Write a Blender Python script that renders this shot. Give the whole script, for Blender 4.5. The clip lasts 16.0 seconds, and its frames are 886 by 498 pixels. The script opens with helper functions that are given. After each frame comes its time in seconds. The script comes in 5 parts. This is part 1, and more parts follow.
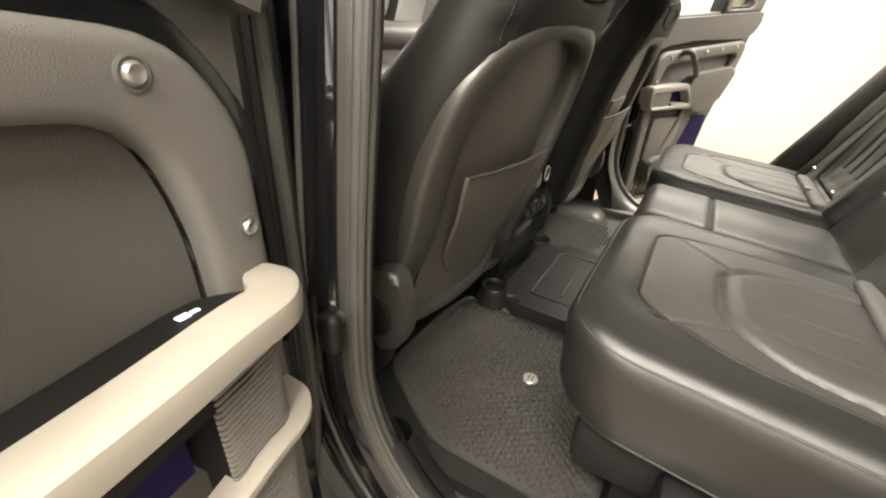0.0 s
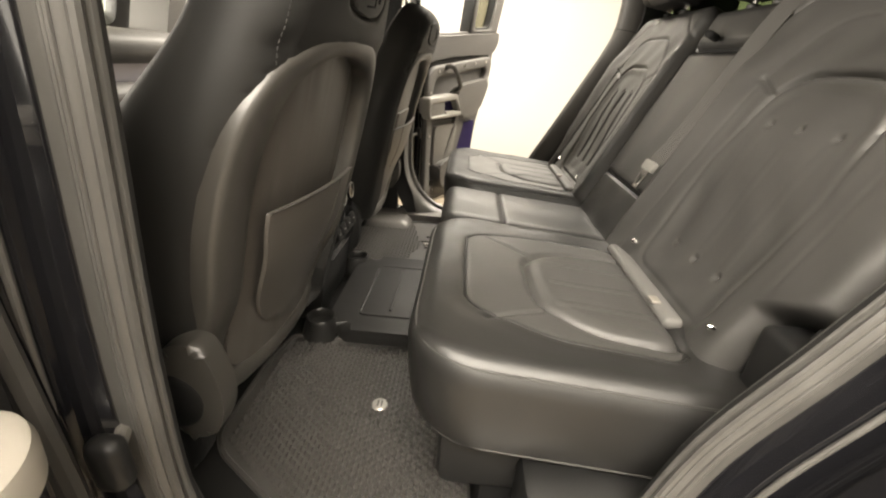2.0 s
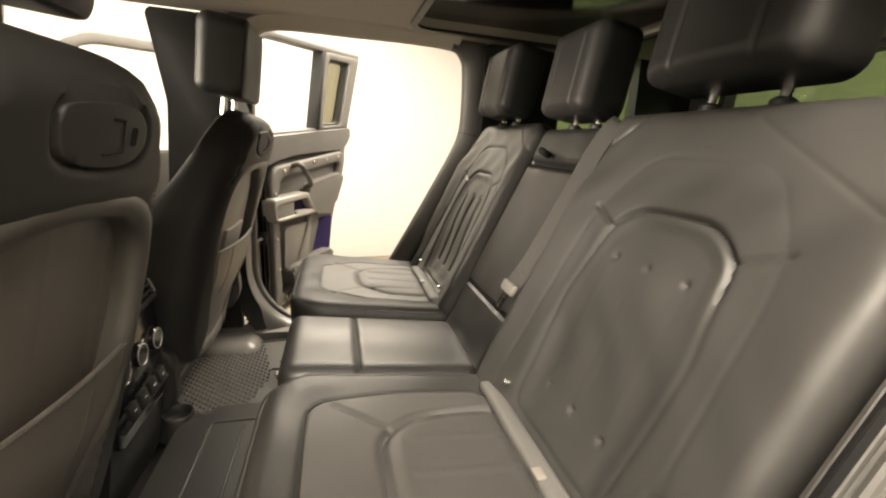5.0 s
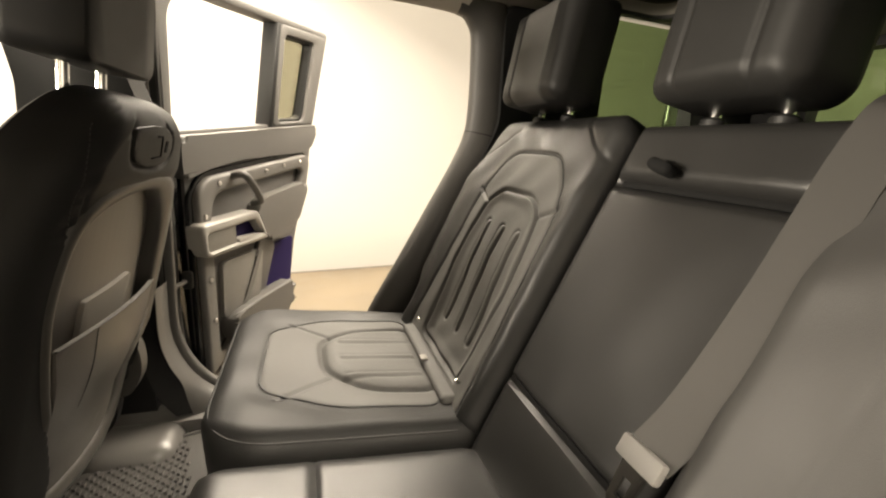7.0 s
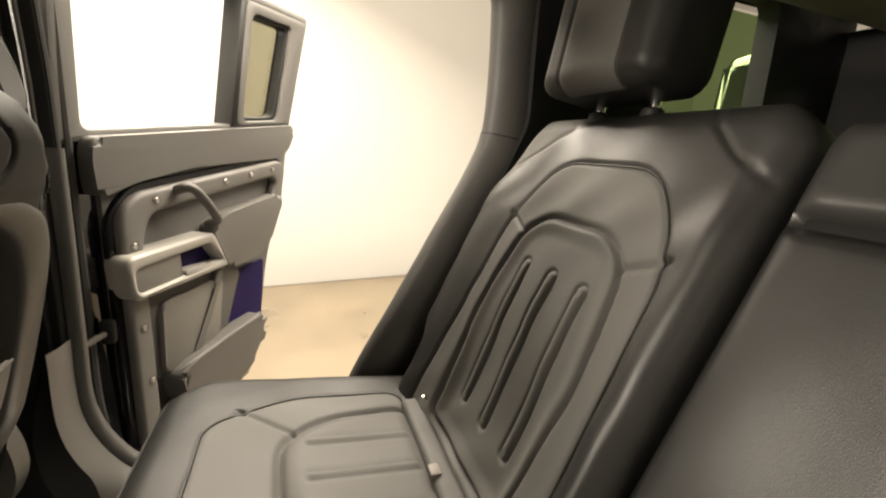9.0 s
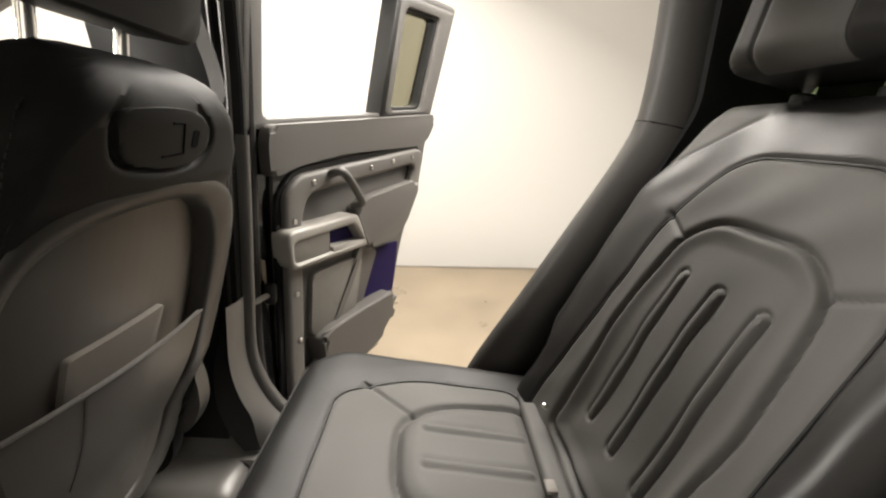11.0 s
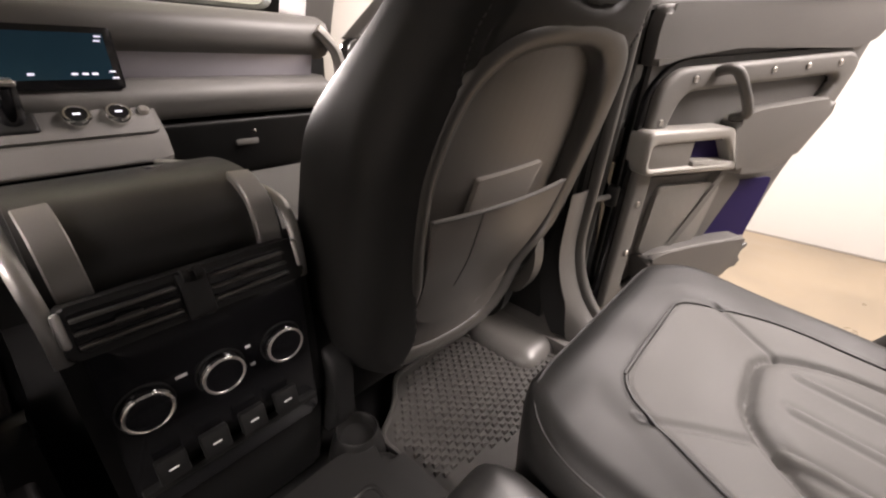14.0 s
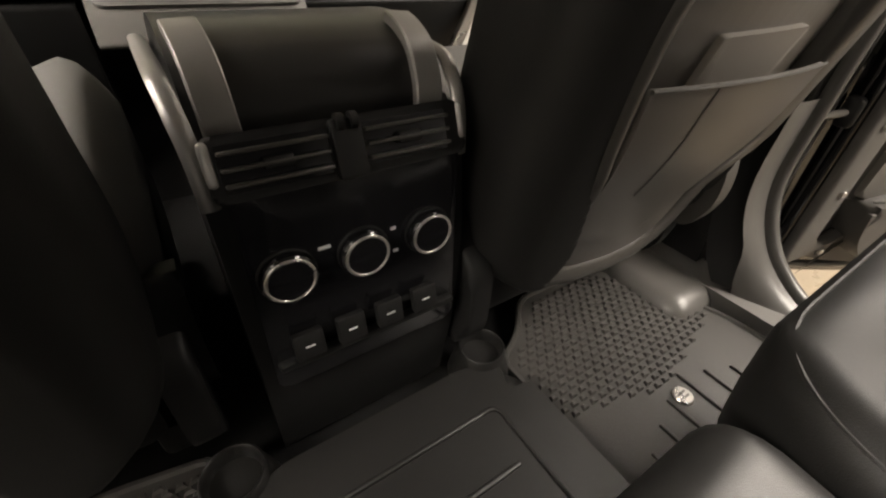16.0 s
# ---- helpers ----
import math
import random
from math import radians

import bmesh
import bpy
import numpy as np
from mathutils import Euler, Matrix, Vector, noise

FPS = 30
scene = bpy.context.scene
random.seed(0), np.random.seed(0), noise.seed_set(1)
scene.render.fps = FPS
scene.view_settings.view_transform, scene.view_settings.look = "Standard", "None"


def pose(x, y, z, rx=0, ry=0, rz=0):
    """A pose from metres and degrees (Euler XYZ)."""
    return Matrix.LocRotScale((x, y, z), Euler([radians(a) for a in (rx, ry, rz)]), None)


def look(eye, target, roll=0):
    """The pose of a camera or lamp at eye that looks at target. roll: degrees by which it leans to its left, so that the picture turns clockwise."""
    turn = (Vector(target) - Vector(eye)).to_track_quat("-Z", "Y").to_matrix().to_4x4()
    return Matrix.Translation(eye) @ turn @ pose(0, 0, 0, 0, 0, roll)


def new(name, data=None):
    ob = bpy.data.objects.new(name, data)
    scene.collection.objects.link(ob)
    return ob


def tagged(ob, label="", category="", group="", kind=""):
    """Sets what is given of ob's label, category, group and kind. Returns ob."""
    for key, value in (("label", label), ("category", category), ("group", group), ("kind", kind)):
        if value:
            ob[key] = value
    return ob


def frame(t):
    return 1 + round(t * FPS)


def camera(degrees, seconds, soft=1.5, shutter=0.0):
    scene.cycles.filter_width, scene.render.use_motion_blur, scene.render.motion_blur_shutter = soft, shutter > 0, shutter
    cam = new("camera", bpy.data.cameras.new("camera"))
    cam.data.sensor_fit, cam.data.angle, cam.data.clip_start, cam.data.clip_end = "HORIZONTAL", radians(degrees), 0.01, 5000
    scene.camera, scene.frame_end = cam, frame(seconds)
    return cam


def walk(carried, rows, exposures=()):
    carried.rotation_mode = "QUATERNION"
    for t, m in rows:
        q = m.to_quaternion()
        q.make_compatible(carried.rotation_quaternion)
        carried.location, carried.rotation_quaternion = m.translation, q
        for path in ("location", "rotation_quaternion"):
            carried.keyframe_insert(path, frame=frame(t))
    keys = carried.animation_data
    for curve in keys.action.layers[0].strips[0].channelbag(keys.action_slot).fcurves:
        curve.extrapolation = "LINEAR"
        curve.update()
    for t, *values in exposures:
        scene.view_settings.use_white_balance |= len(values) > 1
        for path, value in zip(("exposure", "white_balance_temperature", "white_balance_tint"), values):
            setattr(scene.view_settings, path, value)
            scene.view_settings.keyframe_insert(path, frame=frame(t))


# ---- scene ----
cam = camera(94.0, 16.0, soft=2.2)
PATH = [
    (0, (-1.131, 0.343, 0.691), (0.4, 1.231, -0.24), 3.2),
    (0.5, (-1.118, 0.369, 0.671), (0.54, 1.015, -0.243), 3.7),
    (1, (-1.106, 0.375, 0.669), (0.628, 0.811, -0.228), 3.9),
    (1.5, (-1.1, 0.376, 0.683), (0.683, 0.618, -0.191), 4.0),
    (2, (-1.087, 0.372, 0.695), (0.729, 0.434, -0.14), 4.1),
    (2.5, (-1.082, 0.377, 0.708), (0.758, 0.275, -0.068), 4.2),
    (3, (-1.069, 0.376, 0.721), (0.789, 0.136, 0.022), 4.1),
    (3.5, (-1.058, 0.376, 0.732), (0.811, 0.025, 0.113), 4.0),
    (4, (-1.039, 0.371, 0.744), (0.835, -0.058, 0.192), 3.9),
    (4.5, (-0.991, 0.347, 0.764), (0.885, -0.13, 0.257), 3.8),
    (5, (-0.9, 0.307, 0.784), (0.975, -0.195, 0.301), 3.7),
    (5.2, (-0.859, 0.289, 0.79), (1.015, -0.216, 0.307), 3.6),
    (7.3, (-0.35, 0.256, 0.79), (1.489, -0.373, 0.318), 4.0),
    (7.5, (-0.312, 0.244, 0.792), (1.528, -0.387, 0.326), 4.0),
    (8, (-0.231, 0.227, 0.787), (1.599, -0.44, 0.333), 4.0),
    (8.2, (-0.198, 0.225, 0.791), (1.628, -0.452, 0.336), 4.2),
    (10.3, (-0.084, 0.204, 0.793), (1.81, -0.212, 0.306), 4.5),
    (10.5, (-0.082, 0.216, 0.787), (1.825, -0.112, 0.284), 4.6),
    (11, (-0.083, 0.22, 0.791), (1.839, 0.143, 0.243), 4.7),
    (11.5, (-0.061, 0.226, 0.799), (1.836, 0.423, 0.198), 4.7),
    (12, (-0.051, 0.234, 0.802), (1.784, 0.688, 0.15), 4.6),
    (12.5, (-0.071, 0.235, 0.792), (1.671, 0.918, 0.087), 4.5),
    (13, (-0.101, 0.23, 0.786), (1.53, 1.103, 0.024), 4.4),
    (13.5, (-0.122, 0.266, 0.741), (1.383, 1.287, -0.09), 4.3),
    (14, (-0.117, 0.289, 0.687), (1.252, 1.428, -0.225), 4.1),
    (14.5, (-0.108, 0.318, 0.638), (1.125, 1.531, -0.367), 4.0),
    (15, (-0.109, 0.346, 0.606), (1.001, 1.605, -0.482), 3.9),
    (15.5, (-0.118, 0.374, 0.584), (0.889, 1.66, -0.57), 3.6),
    (16, (-0.129, 0.392, 0.58), (0.804, 1.695, -0.617), 3.5),
]
STOPS = [(0, 0.9, 6900, 10), (1.5, 0.9, 7000, 10), (3, 0.95, 7200, 10), (5, 0.9, 7500, 11), (8.2, 0.8, 7500, 11), (10.3, 0.62, 6900, 11), (12, 0.48, 6300, 15), (13, 0.48, 6300, 20), (14, 0.8, 6600, 21), (15, 0.9, 6700, 20), (16, 0.6, 6900, 13)]
walk(cam, [(t, look(eye, target, roll)) for t, eye, target, roll in PATH], STOPS)

# ---- light ----
world = bpy.data.worlds.new("studio_world")
scene.world = world
world.use_nodes = True
world.node_tree.nodes["Background"].inputs[0].default_value = (1.0, 0.93, 0.82, 1)
world.node_tree.nodes["Background"].inputs[1].default_value = 0.06


def lamp(name, eye, target, sx, sy, watts, colour):
    data = bpy.data.lights.new(name, "AREA")
    data.shape, data.size, data.size_y, data.energy, data.color = "RECTANGLE", sx, sy, watts, colour
    ob = new(name, data)
    ob.matrix_world = look(eye, target)
    return ob


LAMP = (1.0, 0.95, 0.87)
lamp("area_lamp", (2.4, -0.5, 3.2), (0.9, 0.1, 0.4), 4.4, 1.6, 540, LAMP)
# Added wash on the west wall, for soft level light from the left.
lamp("area_lamp", (-2.9, 0.5, 3.2), (-4.4, 0.5, 0.6), 6.0, 1.2, 110, LAMP)
lamp("area_lamp", (-2.5, 0.8, 3.2), (-0.7, 0.4, 0.3), 4.6, 1.6, 660, LAMP)
# Added fill ahead of the car, shining through the windscreen onto the backrests.
lamp("area_lamp", (0.0, 5.4, 1.25), (0.0, 0.0, 0.75), 2.0, 0.6, 440, LAMP)
# Weak added fill from behind left, for the left front seat.
lamp("area_lamp", (-2.6, -3.2, 2.7), (-1.0, 0.5, 0.4), 2.0, 1.2, 30, LAMP)
scene.view_settings.exposure = 0.0


# ---- materials ----
def mat(name, colour, rough=0.5, metal=0.0, grain=0.0, size=400.0, vary=0.12, patch=6.0, weave="noise", coat=0.0, mottle=0.08, spec=0.5):
    m = bpy.data.materials.new(name)
    m.use_nodes = True
    n, l = m.node_tree.nodes, m.node_tree.links
    b = n["Principled BSDF"]
    b.inputs["Roughness"].default_value, b.inputs["Metallic"].default_value = rough, metal
    b.inputs["Coat Weight"].default_value = coat
    b.inputs["Specular IOR Level"].default_value = spec
    co = n.new("ShaderNodeTexCoord")
    big = n.new("ShaderNodeTexNoise")
    big.inputs["Scale"].default_value, big.inputs["Detail"].default_value = patch, 6
    l.new(co.outputs["Object"], big.inputs["Vector"])
    mix = n.new("ShaderNodeMix")
    mix.data_type = "RGBA"
    mix.inputs[6].default_value = (*[c * (1 - vary) for c in colour], 1)
    mix.inputs[7].default_value = (*[min(1, c * (1 + vary)) for c in colour], 1)
    l.new(big.outputs[0], mix.inputs[0])
    l.new(mix.outputs[2], b.inputs["Base Color"])
    ramp = n.new("ShaderNodeMapRange")
    ramp.inputs[1].default_value, ramp.inputs[2].default_value = 0.3, 0.7
    ramp.inputs[3].default_value, ramp.inputs[4].default_value = max(0.02, rough - mottle), min(1, rough + mottle)
    l.new(big.outputs[0], ramp.inputs[0])
    l.new(ramp.outputs[0], b.inputs["Roughness"])
    if grain:
        if weave == "noise":
            fine = n.new("ShaderNodeTexNoise")
            fine.inputs["Scale"].default_value, fine.inputs["Detail"].default_value = size, 4
        elif weave == "cells":
            fine = n.new("ShaderNodeTexVoronoi")
            fine.inputs["Scale"].default_value = size
        else:
            fine = n.new("ShaderNodeTexWave")
            fine.inputs["Scale"].default_value = size
        l.new(co.outputs["Object"], fine.inputs["Vector"])
        bump = n.new("ShaderNodeBump")
        bump.inputs["Strength"].default_value, bump.inputs["Distance"].default_value = grain, 0.001
        l.new(fine.outputs[0], bump.inputs["Height"])
        l.new(bump.outputs[0], b.inputs["Normal"])
    return m


def glass(name, colour, clear, rough=0.02):
    """A thin pane: see-through tint under a clear gloss."""
    m = bpy.data.materials.new(name)
    m.use_nodes = True
    n, l = m.node_tree.nodes, m.node_tree.links
    n.remove(n["Principled BSDF"])
    out = n["Material Output"]
    tr, gl, mx = n.new("ShaderNodeBsdfTransparent"), n.new("ShaderNodeBsdfGlossy"), n.new("ShaderNodeMixShader")
    tr.inputs[0].default_value = (*[c * clear for c in colour], 1)
    gl.inputs["Roughness"].default_value = rough
    mx.inputs[0].default_value = 0.035
    l.new(tr.outputs[0], mx.inputs[1]), l.new(gl.outputs[0], mx.inputs[2])
    l.new(mx.outputs[0], out.inputs[0])
    return m


def glow(name, colour, power):
    m = bpy.data.materials.new(name)
    m.use_nodes = True
    b = m.node_tree.nodes["Principled BSDF"]
    b.inputs["Base Color"].default_value = (*colour, 1)
    b.inputs["Emission Color"].default_value = (*colour, 1)
    b.inputs["Emission Strength"].default_value = power
    b.inputs["Roughness"].default_value, b.inputs["Specular IOR Level"].default_value = 0.12, 0.3
    return m


LEATHER = mat("black_leather", (0.0125, 0.0123, 0.0118), 0.5, grain=0.12, size=1100, weave="cells", vary=0.2, patch=5, spec=0.22)
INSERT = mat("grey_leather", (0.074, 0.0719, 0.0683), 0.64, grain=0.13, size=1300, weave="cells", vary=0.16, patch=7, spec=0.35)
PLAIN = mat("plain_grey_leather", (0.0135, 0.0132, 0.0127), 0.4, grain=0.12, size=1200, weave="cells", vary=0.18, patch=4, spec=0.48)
# The grey insert leather again, darkened to match how light leaves the left seat.
SOFT = mat("shaded_grey_leather", (0.036, 0.035, 0.0333), 0.45, grain=0.12, size=1200, weave="cells", vary=0.16, patch=5, spec=0.4)
STEPPED = mat("step_plastic", (0.075, 0.0715, 0.067), 0.36, grain=0.12, size=900, weave="cells", vary=0.1, spec=0.6)
PILLAR = mat("pillar_plastic", (0.050, 0.0476, 0.0445), 0.5, grain=0.15, size=900, weave="cells", vary=0.1, spec=0.4)
DIM = mat("dark_satin_metal", (0.36, 0.352, 0.335), 0.36, metal=0.6, grain=0.04, size=800, vary=0.06)
LID = mat("smooth_black_leather", (0.017, 0.0167, 0.016), 0.34, grain=0.08, size=1200, weave="cells", vary=0.15, spec=0.6)
STITCH = mat("dark_thread", (0.012, 0.0117, 0.011), 0.7, grain=0.3, size=1500)
PLASTIC = mat("charcoal_plastic", (0.10, 0.0955, 0.09), 0.55, grain=0.3, size=900, weave="cells")
PLASTIC2 = mat("grey_plastic", (0.13, 0.1243, 0.116), 0.55, grain=0.25, size=900, weave="cells")
DARK = mat("black_plastic", (0.009, 0.009, 0.009), 0.5, grain=0.15, size=900, weave="cells", spec=0.28)
PIANO = mat("gloss_black_panel", (0.008, 0.008, 0.009), 0.12, vary=0.05, mottle=0.05)
SHELL = mat("seat_shell_plastic", (0.064, 0.0574, 0.0506), 0.42, grain=0.05, size=800, weave="cells", vary=0.06, mottle=0.02, spec=0.8)
RIM = mat("seat_rim_plastic", (0.038, 0.0355, 0.032), 0.4, grain=0.1, size=800, weave="cells", spec=0.55)
CREAM = mat("pale_metal_paint", (0.37, 0.345, 0.30), 0.38, metal=0.15, grain=0.06, size=1200, vary=0.05)
SILVER = mat("satin_metal", (0.5, 0.48, 0.45), 0.3, metal=0.8, grain=0.04, size=800, vary=0.06)
BEAM = mat("satin_grey_beam", (0.40, 0.385, 0.42), 0.35, metal=0.4, grain=0.05, size=900, vary=0.06)
CHROME = mat("chrome", (0.85, 0.84, 0.82), 0.1, metal=1.0, vary=0.03, mottle=0.05)
STEEL = mat("raw_steel", (0.165, 0.157, 0.146), 0.42, metal=0.4, grain=0.15, size=300)
RUBBER = mat("black_rubber", (0.0095, 0.0093, 0.009), 0.44, grain=0.15, size=500, vary=0.2, spec=0.3)
MATR = mat("mat_rubber", (0.036, 0.034, 0.0315), 0.5, grain=0.25, size=350, vary=0.2, patch=9)
SEAL = mat("rubber_seal", (0.05, 0.048, 0.045), 0.42, grain=0.12, size=300, vary=0.2, patch=20)
PAINT = mat("gloss_black_paint", (0.006, 0.006, 0.007), 0.08, vary=0.05, coat=1.0, mottle=0.03)
HEADL = mat("headliner_cloth", (0.36, 0.33, 0.29), 0.9, grain=0.35, size=1500, vary=0.08, patch=3)
CARPET = mat("black_carpet", (0.009, 0.009, 0.009), 0.95, grain=0.8, size=1200, vary=0.3, spec=0.1)
WEB = mat("seat_belt_webbing", (0.042, 0.040, 0.037), 0.75, grain=0.4, size=500, weave="wave")
# Violet ambient light put into the colour of the door recesses.
PURPLE = mat("violet_lit_plastic", (0.014, 0.008, 0.055), 0.65, grain=0.1, size=700, spec=0.15)
GRILLE = mat("grey_mesh_cover", (0.20, 0.19, 0.176), 0.5, metal=0.2, grain=0.5, size=700, weave="cells")
WALL = mat("white_wall_paint", (0.335, 0.3266, 0.308), 0.85, grain=0.1, size=60, vary=0.03, patch=1.2)
CONCRETE = mat("tan_concrete", (0.172, 0.139, 0.098), 0.42, grain=0.15, size=40, vary=0.42, patch=2.4, mottle=0.16)
CEIL = mat("white_ceiling_paint", (0.75, 0.73, 0.68), 0.9, vary=0.04)
CLEAR = glass("clear_glass", (0.97, 1.0, 0.96), 0.97)
TINT = glass("green_tinted_glass", (0.62, 0.74, 0.52), 0.78)
SMOKE = glass("smoked_glass", (0.68, 0.67, 0.58), 0.78)
SCREEN = glow("lit_screen", (0.008, 0.022, 0.032), 0.25)
ICON = glow("white_lit_symbol", (0.85, 0.85, 1.0), 0.5)
MARK = mat("white_print", (0.6, 0.6, 0.6), 0.6)
BEZEL = mat("satin_grey_bezel", (0.33, 0.318, 0.295), 0.5, metal=0.1, grain=0.05, size=1000, vary=0.05)
CARD = mat("grey_board", (0.15, 0.136, 0.12), 0.6, grain=0.1, size=600)


# ---- shapes ----
def mesh_ob(name, bm, material, smooth=True, angle=40):
    bmesh.ops.recalc_face_normals(bm, faces=bm.faces)
    me = bpy.data.meshes.new(name)
    bm.to_mesh(me)
    bm.free()
    me.materials.append(material)
    if smooth:
        me.shade_smooth()
        me.set_sharp_from_angle(angle=radians(angle))
    return new(name, me)


def thing(name, label, category, base, group="", kind=""):
    ob = new(name)
    ob.empty_display_size = 0.05
    ob.location = base
    return tagged(ob, label, category, group, kind)


def part(name, bm, material, parent, label="", smooth=True, angle=40):
    """One mesh under a thing or a part, built in world coordinates."""
    ob = mesh_ob(name, bm, material, smooth, angle)
    ob.parent = parent
    top = parent
    base = Vector((0, 0, 0))
    while top is not None:
        base += top.location
        top = top.parent
    ob.matrix_parent_inverse = Matrix.Translation(-base)
    if parent.type == "MESH":
        ob.matrix_parent_inverse = Matrix.Identity(4)
    return tagged(ob, label)


def solo(name, bm, material, label, category, kind="", group="", smooth=True, angle=40):
    return tagged(mesh_ob(name, bm, material, smooth, angle), label, category, group, kind)


def frame_of(origin, a, b, n):
    m = Matrix.Identity(4)
    for i, v in enumerate((a, b, n, origin)):
        for k in range(3):
            m[k][i] = v[k]
    return m


ID = Matrix.Identity(4)


def rbox(c, s, r=0.01, seg=2, m=ID):
    """A box with rounded edges: centre, sizes, radius."""
    bm = bmesh.new()
    bmesh.ops.create_cube(bm, size=1, matrix=Matrix.Translation(c) @ Matrix.Diagonal((*s, 1)))
    r = min(r, min(s) * 0.49)
    if r > 0:
        bmesh.ops.bevel(bm, geom=bm.edges[:], offset=r, segments=seg, profile=0.5, affect="EDGES")
    bmesh.ops.transform(bm, matrix=m, verts=bm.verts)
    return bm


def rounded(pts, r, k=4):
    """A polygon with its corners rounded; r one radius or one for each corner."""
    out, n = [], len(pts)
    for i, p in enumerate(pts):
        rr = r[i] if isinstance(r, (list, tuple)) else r
        p, a, b = Vector(p), Vector(pts[i - 1]), Vector(pts[(i + 1) % n])
        la, lb = (a - p).length, (b - p).length
        d = min(rr, la * 0.48, lb * 0.48)
        if d < 1e-5:
            out.append(tuple(p))
            continue
        s, e = p + (a - p) / la * d, p + (b - p) / lb * d
        for j in range(k + 1):
            t = j / k
            out.append(tuple((1 - t) ** 2 * s + 2 * t * (1 - t) * p + t * t * e))
    return out


def prism(poly, n0, n1, m=ID, bevel=0.0, seg=2, hole=None):
    """A polygon drawn out from n0 to n1 along the third axis, its face at n1 bevelled; hole: a polygon of as many corners."""
    bm = bmesh.new()
    lo = [bm.verts.new((a, b, n0)) for a, b in poly]
    hi = [bm.verts.new((a, b, n1)) for a, b in poly]
    n = len(poly)
    rim = []
    if hole:
        hlo = [bm.verts.new((a, b, n0)) for a, b in hole]
        hhi = [bm.verts.new((a, b, n1)) for a, b in hole]
        for i in range(n):
            j = (i + 1) % n
            bm.faces.new((lo[i], lo[j], hi[j], hi[i]))
            bm.faces.new((hlo[j], hlo[i], hhi[i], hhi[j]))
            bm.faces.new((hi[i], hi[j], hhi[j], hhi[i]))
            bm.faces.new((lo[j], lo[i], hlo[i], hlo[j]))
        loops = (hi, hhi)
    else:
        bm.faces.new(lo[::-1])
        bm.faces.new(hi)
        for i in range(n):
            j = (i + 1) % n
            bm.faces.new((lo[i], lo[j], hi[j], hi[i]))
        loops = (hi,)
    if bevel:
        for lp in loops:
            rim += [bm.edges.get((lp[i], lp[(i + 1) % n])) for i in range(n)]
        bmesh.ops.bevel(bm, geom=rim, offset=bevel, segments=seg, profile=0.5, affect="EDGES")
    bmesh.ops.transform(bm, matrix=m, verts=bm.verts)
    return bm


def smooth_path(pts, k=6, closed=False):
    """Catmull-Rom through the points."""
    p = [Vector(q) for q in pts]
    n, out = len(p), []
    for i in range(n if closed else n - 1):
        if closed:
            a, b, c, d = p[i - 1], p[i], p[(i + 1) % n], p[(i + 2) % n]
        else:
            a, b, c, d = p[max(i - 1, 0)], p[i], p[i + 1], p[min(i + 2, n - 1)]
        for j in range(k):
            t = j / k
            out.append(0.5 * (2 * b + (c - a) * t + (2 * a - 5 * b + 4 * c - d) * t * t + (3 * b - a - 3 * c + d) * t ** 3))
    if not closed:
        out.append(p[-1])
    return out


def sweep(path, profile, up=(0, 0, 1), closed=False, m=ID, grow=0):
    """A cross-section carried along a path; its first axis points sideways, its second along up; grow: over how many points it swells to its size."""
    bm = bmesh.new()
    path = [Vector(q) for q in path]
    n, rings = len(path), []
    up = Vector(up)
    for i, p in enumerate(path):
        a = path[i - 1] if (closed or i) else p
        b = path[(i + 1) % n] if (closed or i < n - 1) else p
        t = (b - a).normalized()
        side = t.cross(up).normalized()
        nrm = side.cross(t)
        f = 1.0 if i >= grow else 0.18 + 0.82 * float(ease(i / grow))
        rings.append([bm.verts.new(p + side * x * f + nrm * y * (0.4 + 0.6 * f)) for x, y in profile])
    k = len(profile)
    for i in range(n if closed else n - 1):
        r0, r1 = rings[i], rings[(i + 1) % n]
        for j in range(k):
            bm.faces.new((r0[j], r0[(j + 1) % k], r1[(j + 1) % k], r1[j]))
    if not closed:
        bm.faces.new(rings[0][::-1])
        bm.faces.new(rings[-1])
    bmesh.ops.transform(bm, matrix=m, verts=bm.verts)
    return bm


def ring(rx, ry=None, k=10):
    ry = rx if ry is None else ry
    return [(rx * math.cos(2 * math.pi * i / k), ry * math.sin(2 * math.pi * i / k)) for i in range(k)]


def tube(path, r, up=(0, 0, 1), closed=False, k=8, m=ID):
    return sweep(path, ring(r, k=k), up, closed, m)


def lathe(profile, centre, axis, k=24):
    """(radius, height) pairs turned round an axis through centre."""
    bm = bmesh.new()
    q = Vector((0, 0, 1)).rotation_difference(Vector(axis).normalized())
    rows = []
    for r, h in profile:
        if r < 1e-6:
            continue
        rows.append([bm.verts.new(Vector(centre) + q @ Vector((r * math.cos(2 * math.pi * i / k), r * math.sin(2 * math.pi * i / k), h))) for i in range(k)])
    for a, b in zip(rows, rows[1:]):
        for i in range(k):
            bm.faces.new((a[i], a[(i + 1) % k], b[(i + 1) % k], b[i]))
    for row, flip in ((rows[0], True), (rows[-1], False)):
        bm.faces.new(row[::-1] if flip else row)
    return bm


def join(*bms):
    out = bmesh.new()
    for b in bms:
        me = bpy.data.meshes.new("tmp")
        b.to_mesh(me)
        b.free()
        out.from_mesh(me)
        bpy.data.meshes.remove(me)
    return out


